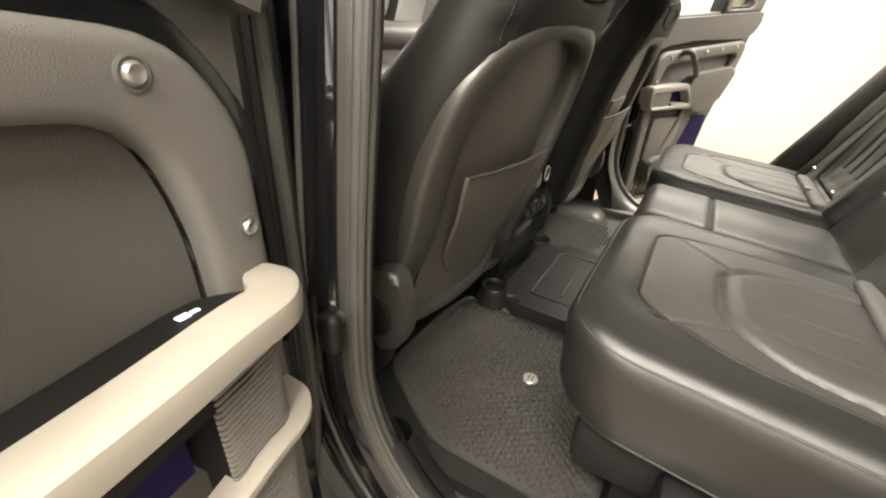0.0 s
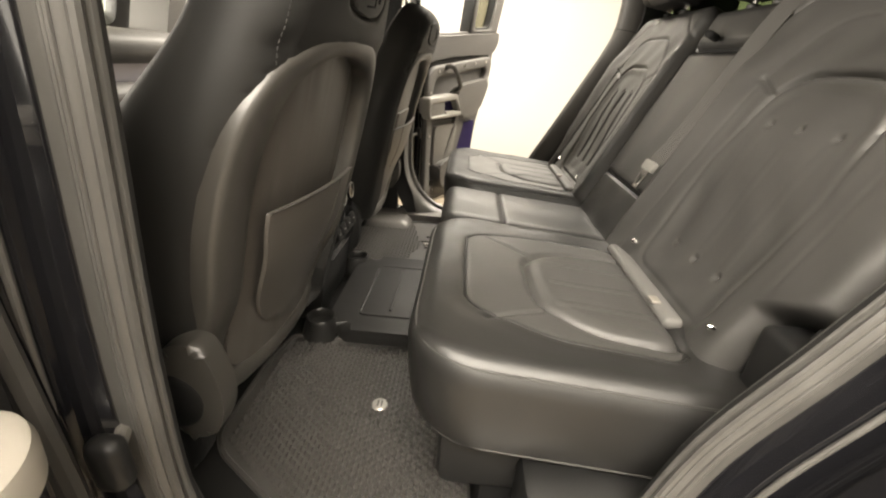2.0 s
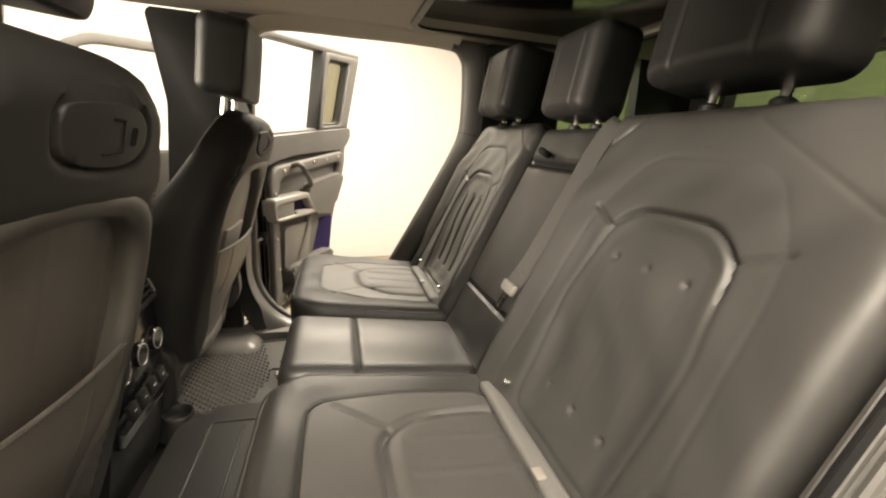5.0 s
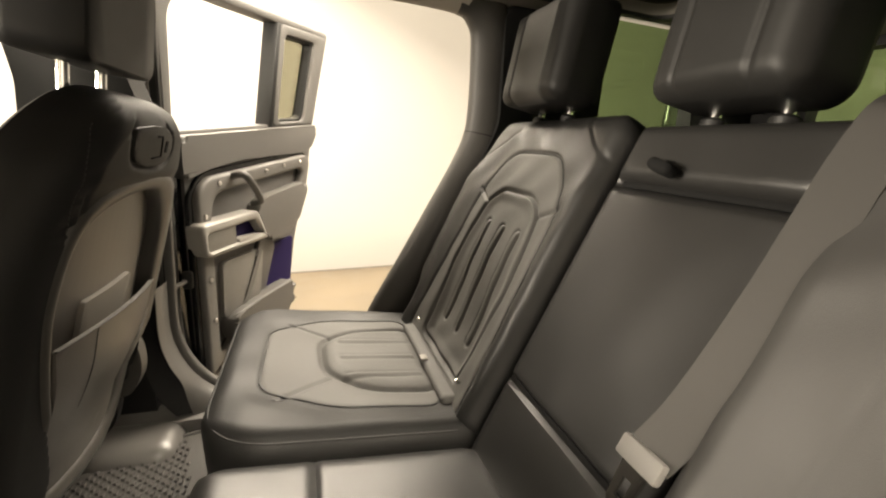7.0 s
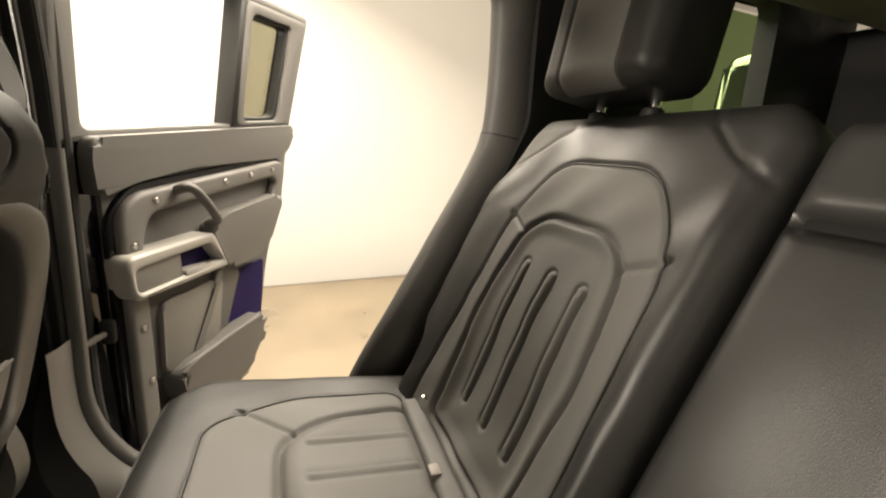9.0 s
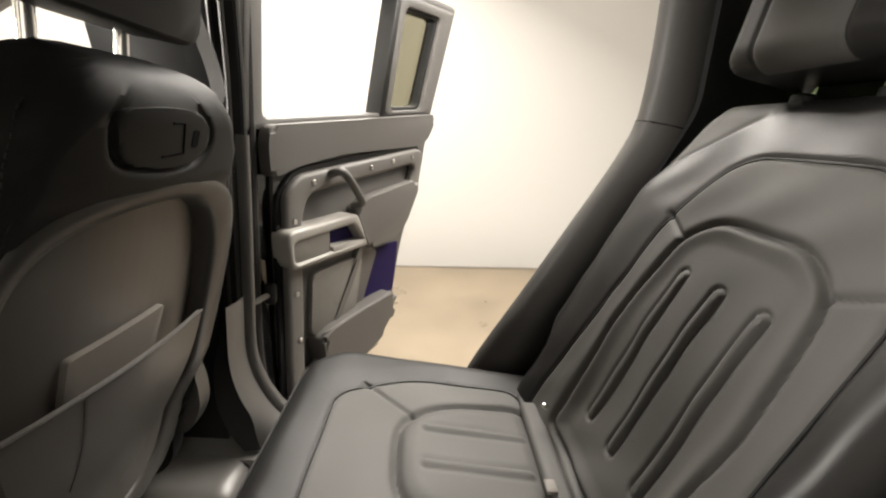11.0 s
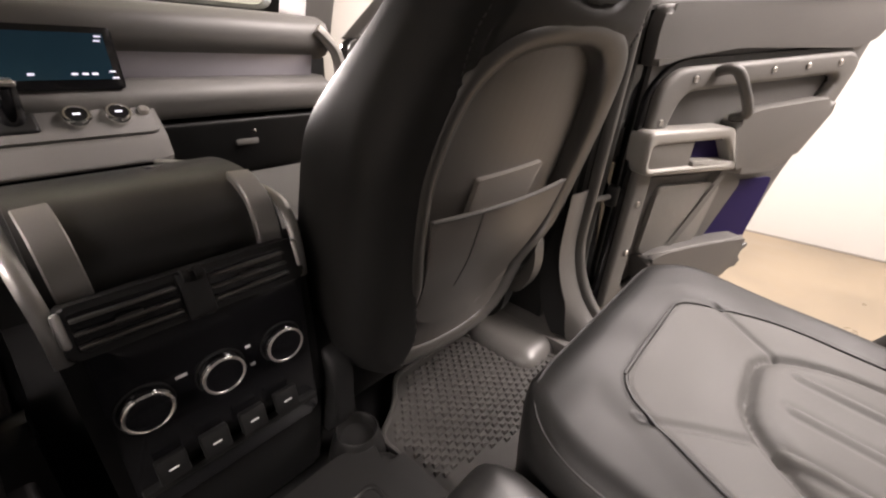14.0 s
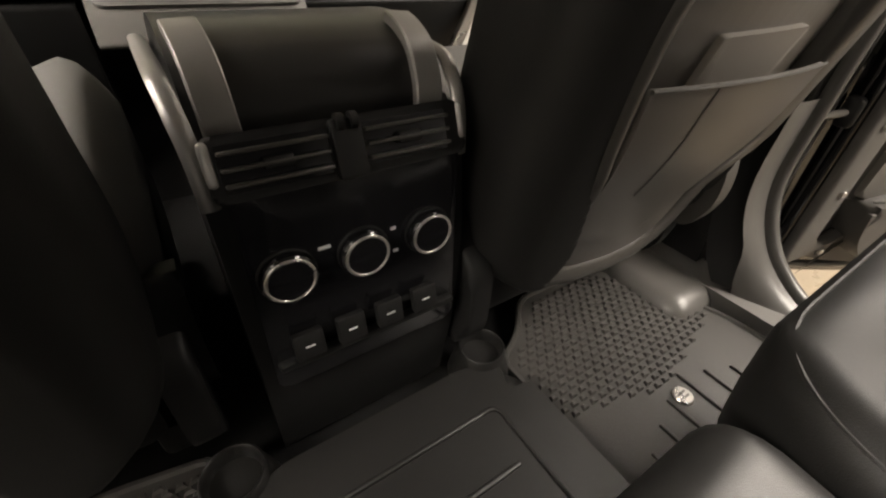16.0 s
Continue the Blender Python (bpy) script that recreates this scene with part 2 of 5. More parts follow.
def line_dist(A, B, pts, closed=False):
    """Distance of grid points to a polyline."""
    best = np.full(A.shape, 1e9)
    pts = list(pts) + ([pts[0]] if closed else [])
    for (x0, y0), (x1, y1) in zip(pts, pts[1:]):
        dx, dy = x1 - x0, y1 - y0
        t = np.clip(((A - x0) * dx + (B - y0) * dy) / (dx * dx + dy * dy + 1e-12), 0, 1)
        best = np.minimum(best, np.hypot(A - x0 - t * dx, B - y0 - t * dy))
    return best


def inside(A, B, pts):
    """Which grid points lie in a polygon."""
    res = np.zeros(A.shape, bool)
    n = len(pts)
    for i in range(n):
        (x0, y0), (x1, y1) = pts[i], pts[(i + 1) % n]
        if y0 == y1:
            continue
        c = ((y0 > B) != (y1 > B)) & (A < (x1 - x0) * (B - y0) / (y1 - y0) + x0)
        res ^= c
    return res


def groove(d, depth, width):
    return -depth * np.exp(-(d / width) ** 2)


def ease(x):
    x = np.clip(x, 0, 1)
    return x * x * (3 - 2 * x)


def pad(left, right, b0, b1, thick, edge, place, relief=None, corner=None, step=0.006, back=None, sag=0.0, zone=None):
    """An upholstered block. left(b), right(b): its outline; thick: depth to the top face; edge: radius of the rim; corner: radius of the outline's
    corners; place(a, b, d): arrays to world; relief(a, b): what is pressed into or stands out of the top face; back: depth of the underside's bulge."""
    corner = edge if corner is None else corner
    arc = [edge * (1 - math.cos(math.pi / 2 * i / 6)) for i in range(6)]
    ln = b1 - b0
    bs = np.array([b0 + e for e in arc] + list(np.linspace(b0 + edge, b1 - edge, max(3, int((ln - 2 * edge) / step)))) + [b1 - e for e in arc[::-1]])
    eb = np.minimum(bs - b0, b1 - bs)
    ins = np.where(eb < corner, corner - np.sqrt(np.maximum(corner ** 2 - (corner - eb) ** 2, 0)), 0)
    L = np.array([left(b) for b in bs]) + ins
    R = np.array([right(b) for b in bs]) - ins
    l0, r0 = L.max() + edge, R.min() - edge
    nl, nr = 1 + int((l0 - L.min() - edge) / step), 1 + int((R.max() - edge - r0) / step)
    core = list(np.linspace(l0, r0, max(3, int((r0 - l0) / step))))
    rows = []
    for l, r in zip(L, R):
        k = arc
        rows.append([l + x for x in k] + list(np.linspace(l + edge, l0, nl, endpoint=False)) + core + list(np.linspace(r0, r - edge, nr + 1)[1:]) + [r - x for x in k[::-1]])
    A = np.array(rows)
    B = np.repeat(bs[:, None], A.shape[1], 1)
    ea = np.minimum(A - L[:, None], R[:, None] - A)
    E = np.clip(np.minimum(ea, eb[:, None]), 0, edge)
    D = thick - edge + np.sqrt(np.maximum(edge ** 2 - (edge - E) ** 2, 0))
    if sag:
        D = D + sag * np.sin(np.pi * (A - L[:, None]) / (R - L)[:, None]) * np.sin(np.pi * (B - b0) / ln)
    if relief is not None:
        D = D + relief(A, B) * ease(E / edge * 1.5)
    X, Y, Z = place(A, B, D)
    h, w = A.shape
    verts = list(zip(X.ravel().tolist(), Y.ravel().tolist(), Z.ravel().tolist()))
    faces = [(i * w + j, i * w + j + 1, (i + 1) * w + j + 1, (i + 1) * w + j) for i in range(h - 1) for j in range(w - 1)]
    loop = [j for j in range(w)] + [i * w + w - 1 for i in range(1, h)] + [(h - 1) * w + j for j in range(w - 2, -1, -1)] + [i * w for i in range(h - 2, 0, -1)]
    fa, fb = A.ravel()[loop], B.ravel()[loop]
    ca, cb = fa.mean(), fb.mean()
    last = loop
    low = [(1.0, 0.5 * (thick - edge)), (1.0, edge * 0.4), (0.985, 0.1 * edge), (0.95, 0.0)]
    for sc, d in low:
        x, y, z = place(ca + (fa - ca) * sc, cb + (fb - cb) * sc, np.full(fa.shape, d))
        start = len(verts)
        verts += list(zip(x.tolist(), y.tolist(), z.tolist()))
        now = list(range(start, start + len(loop)))
        n = len(loop)
        faces += [(last[(i + 1) % n], last[i], now[i], now[(i + 1) % n]) for i in range(n)]
        last = now
    faces.append(tuple(last))
    me = bpy.data.meshes.new("pad")
    me.from_pydata(verts, [], faces)
    if zone is not None:
        ca, cb = (A[:-1, :-1] + A[1:, 1:]) / 2, (B[:-1, :-1] + B[1:, 1:]) / 2
        marks = zone(ca, cb).ravel().astype(int)
        for k, f in enumerate(marks.tolist()):
            me.polygons[k].material_index = f
    bm = bmesh.new()
    bm.from_mesh(me)
    bpy.data.meshes.remove(me)
    return bm


def bend(bm, cx, k, yaw=0.0):
    """Curves a shape in plan: y grows with the square of the distance from cx; yaw turns it."""
    x0, x1 = min(v.co.x for v in bm.verts), max(v.co.x for v in bm.verts)
    for i in range(1, max(1, int((x1 - x0) / 0.02))):
        bmesh.ops.bisect_plane(bm, geom=bm.verts[:] + bm.edges[:] + bm.faces[:], plane_co=(x0 + i * 0.02, 0, 0), plane_no=(1, 0, 0))
    for v in bm.verts:
        v.co.y += k * (v.co.x - cx) ** 2 + yaw * (v.co.x - cx)
    return bm


def lay(bm, to, step=0.008):
    """Cuts a flat shape into small squares and lays it on a curved surface; to(a, b, n) gives the place."""
    for k in (0, 1):
        lo, hi = min(v.co[k] for v in bm.verts), max(v.co[k] for v in bm.verts)
        no = (1, 0, 0) if k == 0 else (0, 1, 0)
        for i in range(1, int((hi - lo) / step) + 1):
            co = (lo + i * step, 0, 0) if k == 0 else (0, lo + i * step, 0)
            bmesh.ops.bisect_plane(bm, geom=bm.verts[:] + bm.edges[:] + bm.faces[:], plane_co=co, plane_no=no)
    for v in bm.verts:
        v.co = Vector([float(c) for c in to(v.co.x, v.co.y, v.co.z)])
    return bm


def grid_plate(poly, n, m=ID, step=0.02):
    """A polygon's plate, cut into strips so that it can be bent."""
    xs = sorted(p[0] for p in poly)
    bm = prism(poly, n - 0.01, n, m)
    inv = m.inverted()
    x = xs[0] + step
    while x < xs[-1]:
        co, no = m @ Vector((x, 0, 0)), m.to_3x3() @ Vector((1, 0, 0))
        bmesh.ops.bisect_plane(bm, geom=bm.verts[:] + bm.edges[:] + bm.faces[:], plane_co=co, plane_no=no)
        x += step
    return bm


def stitches(path, gap=0.0075, size=0.0045, r=0.0009):
    """A row of short threads along a path, in one mesh."""
    bm = bmesh.new()
    path = [Vector(p) for p in path]
    left = 0.0
    for p, q in zip(path, path[1:]):
        d = q - p
        ln = d.length
        if ln < 1e-6:
            continue
        t = d / ln
        s = t.orthogonal().normalized() * r
        w = t.cross(s).normalized() * r
        x = left
        while x < ln:
            a, b = p + t * x, p + t * (x + size)
            lo = [bm.verts.new(a + v) for v in (s, w, -s, -w)]
            hi = [bm.verts.new(b + v) for v in (s, w, -s, -w)]
            for i in range(4):
                bm.faces.new((lo[i], lo[(i + 1) % 4], hi[(i + 1) % 4], hi[i]))
            bm.faces.new(lo[::-1]), bm.faces.new(hi)
            x += gap
        left = x - ln
    return bm


# ---- studio ----
GROUND = -0.68
solo("floor", rbox((0.2, 0, GROUND - 0.05), (10.6, 13.0, 0.1), 0), CONCRETE, "tan sealed concrete studio floor", "floor", "structure", smooth=False)


def wall(name, x0, y0, x1, y1, thick=0.12, z1=3.4):
    a = math.atan2(y1 - y0, x1 - x0)
    ln = math.hypot(x1 - x0, y1 - y0)
    m = Matrix.Translation(((x0 + x1) / 2, (y0 + y1) / 2, 0)) @ Matrix.Rotation(a, 4, "Z")
    bm = rbox((0, -thick / 2, (GROUND + z1) / 2), (ln, thick, z1 - GROUND), 0, m=m)
    return solo(name, bm, WALL, "white painted studio wall", "wall", "structure", smooth=False)


wall("wall_east", 3.45, 6.0, 5.45, -6.0)
m_east = Matrix.Translation((4.45, 0, 0)) @ Matrix.Rotation(math.atan2(-12.0, 2.0), 4, "Z")
solo("baseboard", rbox((0, -0.1235, GROUND + 0.008), (12.1, 0.007, 0.016), 0.002, m=m_east), CARD, "thin grey joint strip at the foot of the wall", "baseboard", "structure", smooth=False)
wall("wall_west", -4.4, -6.0, -4.4, 6.0)
wall("wall_north", -4.4, 6.0, 3.45, 6.0)
wall("wall_south", 5.45, -6.0, -4.4, -6.0)
solo("ceiling", rbox((0.4, 0, 3.46), (10.6, 12.4, 0.12), 0), CEIL, "white studio ceiling", "ceiling", "structure", smooth=False)


# ---- the car's shell ----
def aperture(s):
    """The rear door opening's rim; s: 1 right, -1 left."""
    b = 0.605 if s > 0 else 0.62
    pts = [(0.70, b - 0.07, 1.12), (0.70, 0.25, 1.135), (0.705, -0.07, 1.137), (0.72, -0.148, 1.112), (0.735, -0.170, 1.04), (0.735, -0.172, 0.86), (0.735, -0.145, 0.765),
           (0.735, -0.062, 0.60), (0.735, 0.01, 0.46), (0.735, 0.082, 0.325), (0.75, 0.14, 0.19), (0.775, 0.22, 0.09), (0.79, 0.32, 0.045), (0.80, 0.42, 0.04),
           (0.81, b - 0.11, 0.06), (0.81, b - 0.035, 0.13), (0.81, b + 0.01, 0.24), (0.81, b + 0.012, 0.4), (0.80, b + 0.005, 0.6), (0.78, b - 0.005, 0.85), (0.74, b - 0.02, 1.03)]
    return smooth_path([(s * x, y, z) for x, y, z in pts], 5, True)


def offset_loop(path, out, dx, s):
    """The rim moved away from the opening by out, and outwards by dx."""
    c = Vector((0, 0.25, 0.6))
    res = []
    n = len(path)
    for i, p in enumerate(path):
        t = (path[(i + 1) % n] - path[i - 1]).normalized()
        nr = t.cross(Vector((1, 0, 0))).normalized()
        if nr.dot(Vector((0, p.y - c.y, p.z - c.z))) < 0:
            nr = -nr
        res.append(p + nr * out + Vector((s * dx, 0, 0)))
    return res


def loop_band(loops):
    """A surface through closed loops of as many points each."""
    bm = bmesh.new()
    rows = [[bm.verts.new(p) for p in lp] for lp in loops]
    n = len(rows[0])
    for a, b in zip(rows, rows[1:]):
        for i in range(n):
            bm.faces.new((a[i], a[(i + 1) % n], b[(i + 1) % n], b[i]))
    return bm


for s, side in ((1, "right"), (-1, "left")):
    ap = aperture(s)
    opening = thing("door_opening", "black door opening of the car with ribbed rubber seal", "door opening", (s * 0.8, 0.3, 0.05), kind="structure")
    part("painted_flange", loop_band([offset_loop(ap, o, dx, s) for o, dx in ((0.0, 0.012), (0.03, 0.014), (0.036, 0.03), (0.10, 0.035), (0.105, 0.06), (0.13, 0.09))]), PAINT, opening, "gloss black painted flange")
    part("inner_trim", loop_band([offset_loop(ap, o, dx, s) for o, dx in ((-0.004, 0.0), (-0.003, -0.006), (0.010, -0.016), (0.05, -0.022), (0.09, -0.022))]), DARK, opening)
    def strip(name, top, steps, material, label, taper=0.0):
        keep = [i for i, p in enumerate(ap) if p.z < top and p.y > 0.30]
        bm = bmesh.new()
        rows = []
        for o, dx in steps:
            q = offset_loop(ap, o, dx, s)
            if taper:
                near = offset_loop(ap, 0.006, dx, s)
                q = [a.lerp(e, 0.92 * float(ease((p.z - 0.03) / taper))) for a, e, p in zip(q, near, ap)]
            rows.append([bm.verts.new(q[i]) for i in keep])
        for q, r in zip(rows, rows[1:]):
            for i in range(len(keep) - 1):
                bm.faces.new((q[i], q[i + 1], r[i + 1], r[i]))
        part(name, bm, material, opening, label)
    strip("edge_lip", 0.78 if s > 0 else 0.16, ((-0.006, 0.008), (-0.010, 0.0), (-0.011, -0.009), (-0.007, -0.016), (0.002, -0.020), (0.010, -0.020)), STEPPED if s > 0 else RUBBER, "plastic lip along the door edge")
    strip("scuff_trim", 0.42 if s > 0 else 0.135, ((0.004, -0.024), (0.006, -0.034), (0.010, -0.048), (0.03, -0.066), (0.06, -0.08), (0.10, -0.09)), STEPPED if s > 0 else RUBBER, "plastic scuff trim with a step", 0.12 if s > 0 else 0.0)
    if s > 0:
        strip("foot_lining", 0.42, ((0.008, -0.020), (0.012, -0.030), (0.016, -0.044), (0.036, -0.062), (0.066, -0.076), (0.10, -0.086)), DARK, "black lining behind the scuff trim", 0.42)
    part("seal_lip", loop_band([offset_loop(ap, o, dx, s) for o, dx in ((0.002, 0.002), (0.004, 0.012), (0.012, 0.0185), (0.026, 0.0195), (0.034, 0.018), (0.036, 0.012))]), SEAL, opening, "broad rubber sealing lip")
    for o, dx, r in ((0.004, -0.004, 0.006), (0.003, 0.010, 0.005), (0.0135, 0.019, 0.0022), (0.0165, 0.019, 0.0022), (0.043, 0.024, 0.0055), (0.07, 0.036, 0.0035), (0.018, -0.019, 0.005), (0.038, -0.022, 0.004)):
        part("rubber_seal", tube(offset_loop(ap, o, dx, s), r, (1, 0, 0), True, 8), SEAL, opening)


def edge_band(path, s, keep, steps):
    """A trim panel along a stretch of the opening's rim; steps: how far from the rim and how far outwards."""
    bm = bmesh.new()
    rows = []
    for o, dx in steps:
        q = offset_loop(path, o, dx, s)
        rows.append([bm.verts.new(q[i % len(q)]) for i in keep])
    for a, b in zip(rows, rows[1:]):
        for i in range(len(keep) - 1):
            bm.faces.new((a[i], a[i + 1], b[i + 1], b[i]))
    return bm


rim = aperture(1)
ROLL = [(-0.003, 0.008), (-0.008, 0.004), (-0.010, -0.008), (-0.008, -0.022), (-0.001, -0.036), (0.03, -0.050), (0.075, -0.058), (0.09, -0.05)]
pillar_trim = thing("pillar_trim", "charcoal moulded trim along the rear door pillar", "pillar trim", (0.69, -0.1, 0.3), kind="structure")
split = min(range(15, 40), key=lambda i: abs(rim[i].z - 0.845))
part("upper_trim", edge_band(rim, 1, list(range(11, split + 1)), ROLL), PILLAR, pillar_trim)
part("lower_trim", edge_band(rim, 1, list(range(split, 52)), [(o - 0.0022, dx - 0.0018) for o, dx in ROLL]), PILLAR, pillar_trim)
seam_at = [offset_loop(rim, o - 0.001, dx - 0.001, 1)[split] for o, dx in ROLL[1:7]]
part("trim_joint", tube(smooth_path(seam_at, 4), 0.0013, (0, 0, 1), k=6), CARPET, pillar_trim, "dark joint between the trims")
part("header_trim", edge_band(rim, 1, [103, 104] + list(range(0, 13)), [(-0.002, 0.012), (-0.008, 0.004), (-0.010, -0.010), (-0.004, -0.025), (0.012, -0.045), (0.024, -0.075)]), HEADL, pillar_trim, "pale cloth edge of the roof lining")


def slab(name, poly, x0, x1, material, label, category, bevel=0.01, kind="structure"):
    """A polygon in y, z drawn out along x."""
    m = frame_of((0, 0, 0), (0, 1, 0), (0, 0, 1), (1, 0, 0))
    return solo(name, prism(poly, x0, x1, m, bevel), material, label, category, kind)


for s in (1, -1):
    b = 0.605 if s > 0 else 0.62
    slab("pillar_b", rounded([(b + 0.06, -0.06), (b + 0.80, -0.06), (b + 0.66, 0.25), (b + 0.29, 0.31), (b + 0.255, 0.87), (b + 0.30, 1.16), (b + 0.03, 1.16), (b + 0.07, 0.6)], 0.02), s * 0.80, s * 0.762, DARK, "dark plastic pillar trim between the doors", "pillar")
    slab("pillar_c", rounded([(-0.235, 0.86), (-0.225, 1.16), (-0.525, 1.16), (-0.525, 0.2), (0.03, 0.2), (-0.02, 0.36)], 0.03), s * 0.735, s * 0.665, DARK, "dark plastic rear pillar trim", "pillar")
    slab("sill", rounded([(-0.2, -0.12), (2.2, -0.12), (2.2, 0.0), (0.14, 0.0), (0.05, 0.15), (-0.2, 0.15)], 0.02), s * 0.72, s * 0.92, PAINT, "gloss black painted sill of the car", "sill")
    slab("sill_trim", rounded([(0.2, -0.05), (2.1, -0.05), (2.1, 0.03), (0.2, 0.035)], 0.01), s * 0.70, s * 0.785, PLASTIC if s > 0 else RUBBER, "dark ribbed door sill plate", "sill plate")
    # outer rear quarter with wheel arch, behind the opening
    slab("rear_quarter", rounded([(-0.27, 1.15), (-0.53, 1.15), (-0.55, 0.82), (-1.04, 0.82), (-1.06, 1.15), (-1.5, 1.15), (-1.5, -0.2), (-0.75, -0.2), (-0.7, 0.1), (-0.45, 0.28), (-0.2, 0.22), (0.0, -0.1), (0.13, -0.1), (0.03, 0.25), (-0.1, 0.5), (-0.26, 0.8)], 0.04), s * 0.80, s * 0.93, PAINT, "gloss black painted rear body side", "body panel", 0.03)

slab_floor = rbox((0, 0.35, -0.06), (1.5, 3.6, 0.06), 0.01)
solo("car_floor", slab_floor, CARPET, "black carpeted car floor", "floor", "structure")

# roof lining with a glass panel let in
roof = thing("roof", "pale grey cloth roof lining with a dark glass panel", "roof", (0, 0, 1.16), kind="structure")
outer = rounded([(-0.585, -1.2), (0.585, -1.2), (0.585, 1.75), (-0.585, 1.75)], 0.01)
hole = rounded([(-0.55, -0.62), (0.55, -0.62), (0.55, 0.06), (-0.55, 0.06)], 0.06)
part("lining", prism(outer, 1.155, 1.20, ID, 0.01, 2, hole), HEADL, roof)
for s in (-1, 1):
    part("lining_side", rbox((s * 0.6635, 0.62, 1.1785), (0.155, 2.26, 0.043), 0.008), HEADL, roof)
part("roof_skin", rbox((0, 0.2, 1.235), (1.6, 3.1, 0.03), 0.01), PAINT, roof)
part("glass_panel", rbox((0, -0.28, 1.185), (1.14, 0.72, 0.006), 0.001), PIANO, roof, "dark tinted roof glass")
part("panel_frame", prism(rounded([(-0.57, -0.64), (0.57, -0.64), (0.57, 0.08), (-0.57, 0.08)], 0.06), 1.146, 1.156, ID, 0, 2, hole), DARK, roof)


# ---- rear seats ----
BUP, BN = Vector((0, -0.409, 0.912)), Vector((0, 0.912, 0.409))


def back_place(lift=0.0):
    def f(a, b, d):
        d = d + lift
        return a, 0.0 + BUP.y * b + BN.y * d, 0.385 + BUP.z * b + BN.z * d
    return f


def rear_backrest(ob, x_in, x_out, cx, crisp):
    s = 1 if x_out > 0 else -1
    lo, hi = min(x_in, x_out), max(x_in, x_out)
    inner = rounded([(cx - 0.118, -0.03), (cx - 0.132, 0.18), (cx - 0.112, 0.322), (cx - 0.066, 0.357), (cx + 0.066, 0.357), (cx + 0.112, 0.322), (cx + 0.132, 0.18), (cx + 0.118, -0.03)], 0.025)
    yoke = rounded([(cx - 0.185, -0.09), (cx - 0.165, 0.34), (cx - 0.10, 0.446), (cx + 0.10, 0.446), (cx + 0.165, 0.34), (cx + 0.185, -0.09)], 0.05)
    seams = [[(cx - 0.112, 0.32), (cx - 0.166, 0.345)], [(cx + 0.112, 0.32), (cx + 0.166, 0.345)]]

    def relief(A, B):
        z = np.zeros_like(A)
        di, dy = line_dist(A, B, inner, True), line_dist(A, B, yoke, True)
        soft = crisp + (1 - crisp) * ease((B - 0.22) / 0.10)
        z += groove(di, 0.0085, 0.005) * soft + groove(dy, 0.0035, 0.0035) * (0.1 + 0.9 * crisp)
        for q in seams:
            z += groove(line_dist(A, B, q), 0.005, 0.004)
        z += groove(line_dist(A, B, [(s * 0.65, 0.395), (s * 0.43, 0.527)]), 0.0025, 0.003)
        z += groove(line_dist(A, B, [(x_in + 0.105 * s, 0.53), (x_in + 0.09 * s, 0.505), (x_in + 0.05 * s, 0.468), (x_in - 0.002 * s, 0.436)]), 0.0035, 0.0035)
        z -= 0.014 * ease((0.24 - B) / 0.2) * ease((0.15 - np.abs(A - cx)) / 0.07)
        side = np.clip((np.abs(A - cx) - 0.14) / 0.1, 0, 1)
        z += 0.013 * ease(side) * ease((0.46 - B) / 0.12)
        z += np.where(inside(A, B, inner), -0.006 * ease(di / 0.03) * soft, 0.0)
        for k in (-1, 0, 1):
            x = cx + 0.068 * k
            d = line_dist(A, B, [(x, 0.042), (x, 0.275)])
            z += (crisp if crisp > 0.5 else 0.05) * (0.0034 * np.exp(-(d / 0.0065) ** 4) + groove(np.abs(d - 0.0095), 0.0034, 0.0028))
            for bb in (0.042, 0.275):
                z += groove(np.hypot(A - x, B - bb), 0.006 * (1.3 - crisp), 0.0052)
        z += 0.0015 * np.sin(A * 60 + 3 * np.sin(B * 17)) * np.sin(B * 23 + 2)
        return z

    def cut(b):
        return 0.05 * max(0, b - 0.38) / 0.14 + (0.075 if s < 0 else 0.03) * float(ease((0.10 - b) / 0.055))

    def l(b):
        return lo + (cut(b) if s < 0 else 0.0)

    def r(b):
        return hi - (cut(b) if s > 0 else 0.0)

    # Left seat takes the shaded leather where the right one has INSERT.
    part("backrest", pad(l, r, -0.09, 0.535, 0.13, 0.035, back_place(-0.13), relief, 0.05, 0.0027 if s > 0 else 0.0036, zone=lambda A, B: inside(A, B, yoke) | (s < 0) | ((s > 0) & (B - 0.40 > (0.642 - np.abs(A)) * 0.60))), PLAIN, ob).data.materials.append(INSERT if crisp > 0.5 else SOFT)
    def seam_line(line, up):
        return [back_place()(a, b, up + float(relief(np.array([[a]]), np.array([[b]]))[0, 0])) for a, b in line]
    fine = [(p.x, p.y) for p in smooth_path([(a, b, 0) for a, b in yoke[3:-3]], 5)]
    if s > 0:
        part("seam_piping", tube(seam_line(fine, 0.0002), 0.0022, BN, k=6), LEATHER, ob)
    part("rear_shell", prism([(lo + 0.02, -0.06), (hi - 0.02, -0.06), (hi - 0.06, 0.51), (lo + 0.06, 0.51)], -0.16, -0.128, frame_of((0, 0, 0.385), (1, 0, 0), BUP, BN), 0.004), CARPET, ob, "carpeted back of the seat")
    if s < 0:
        part("hinge_cover", rbox((x_out - s * 0.035, -0.045, 0.355), (0.07, 0.06, 0.14), 0.012, 3), DARK, ob, "black plastic hinge cover")
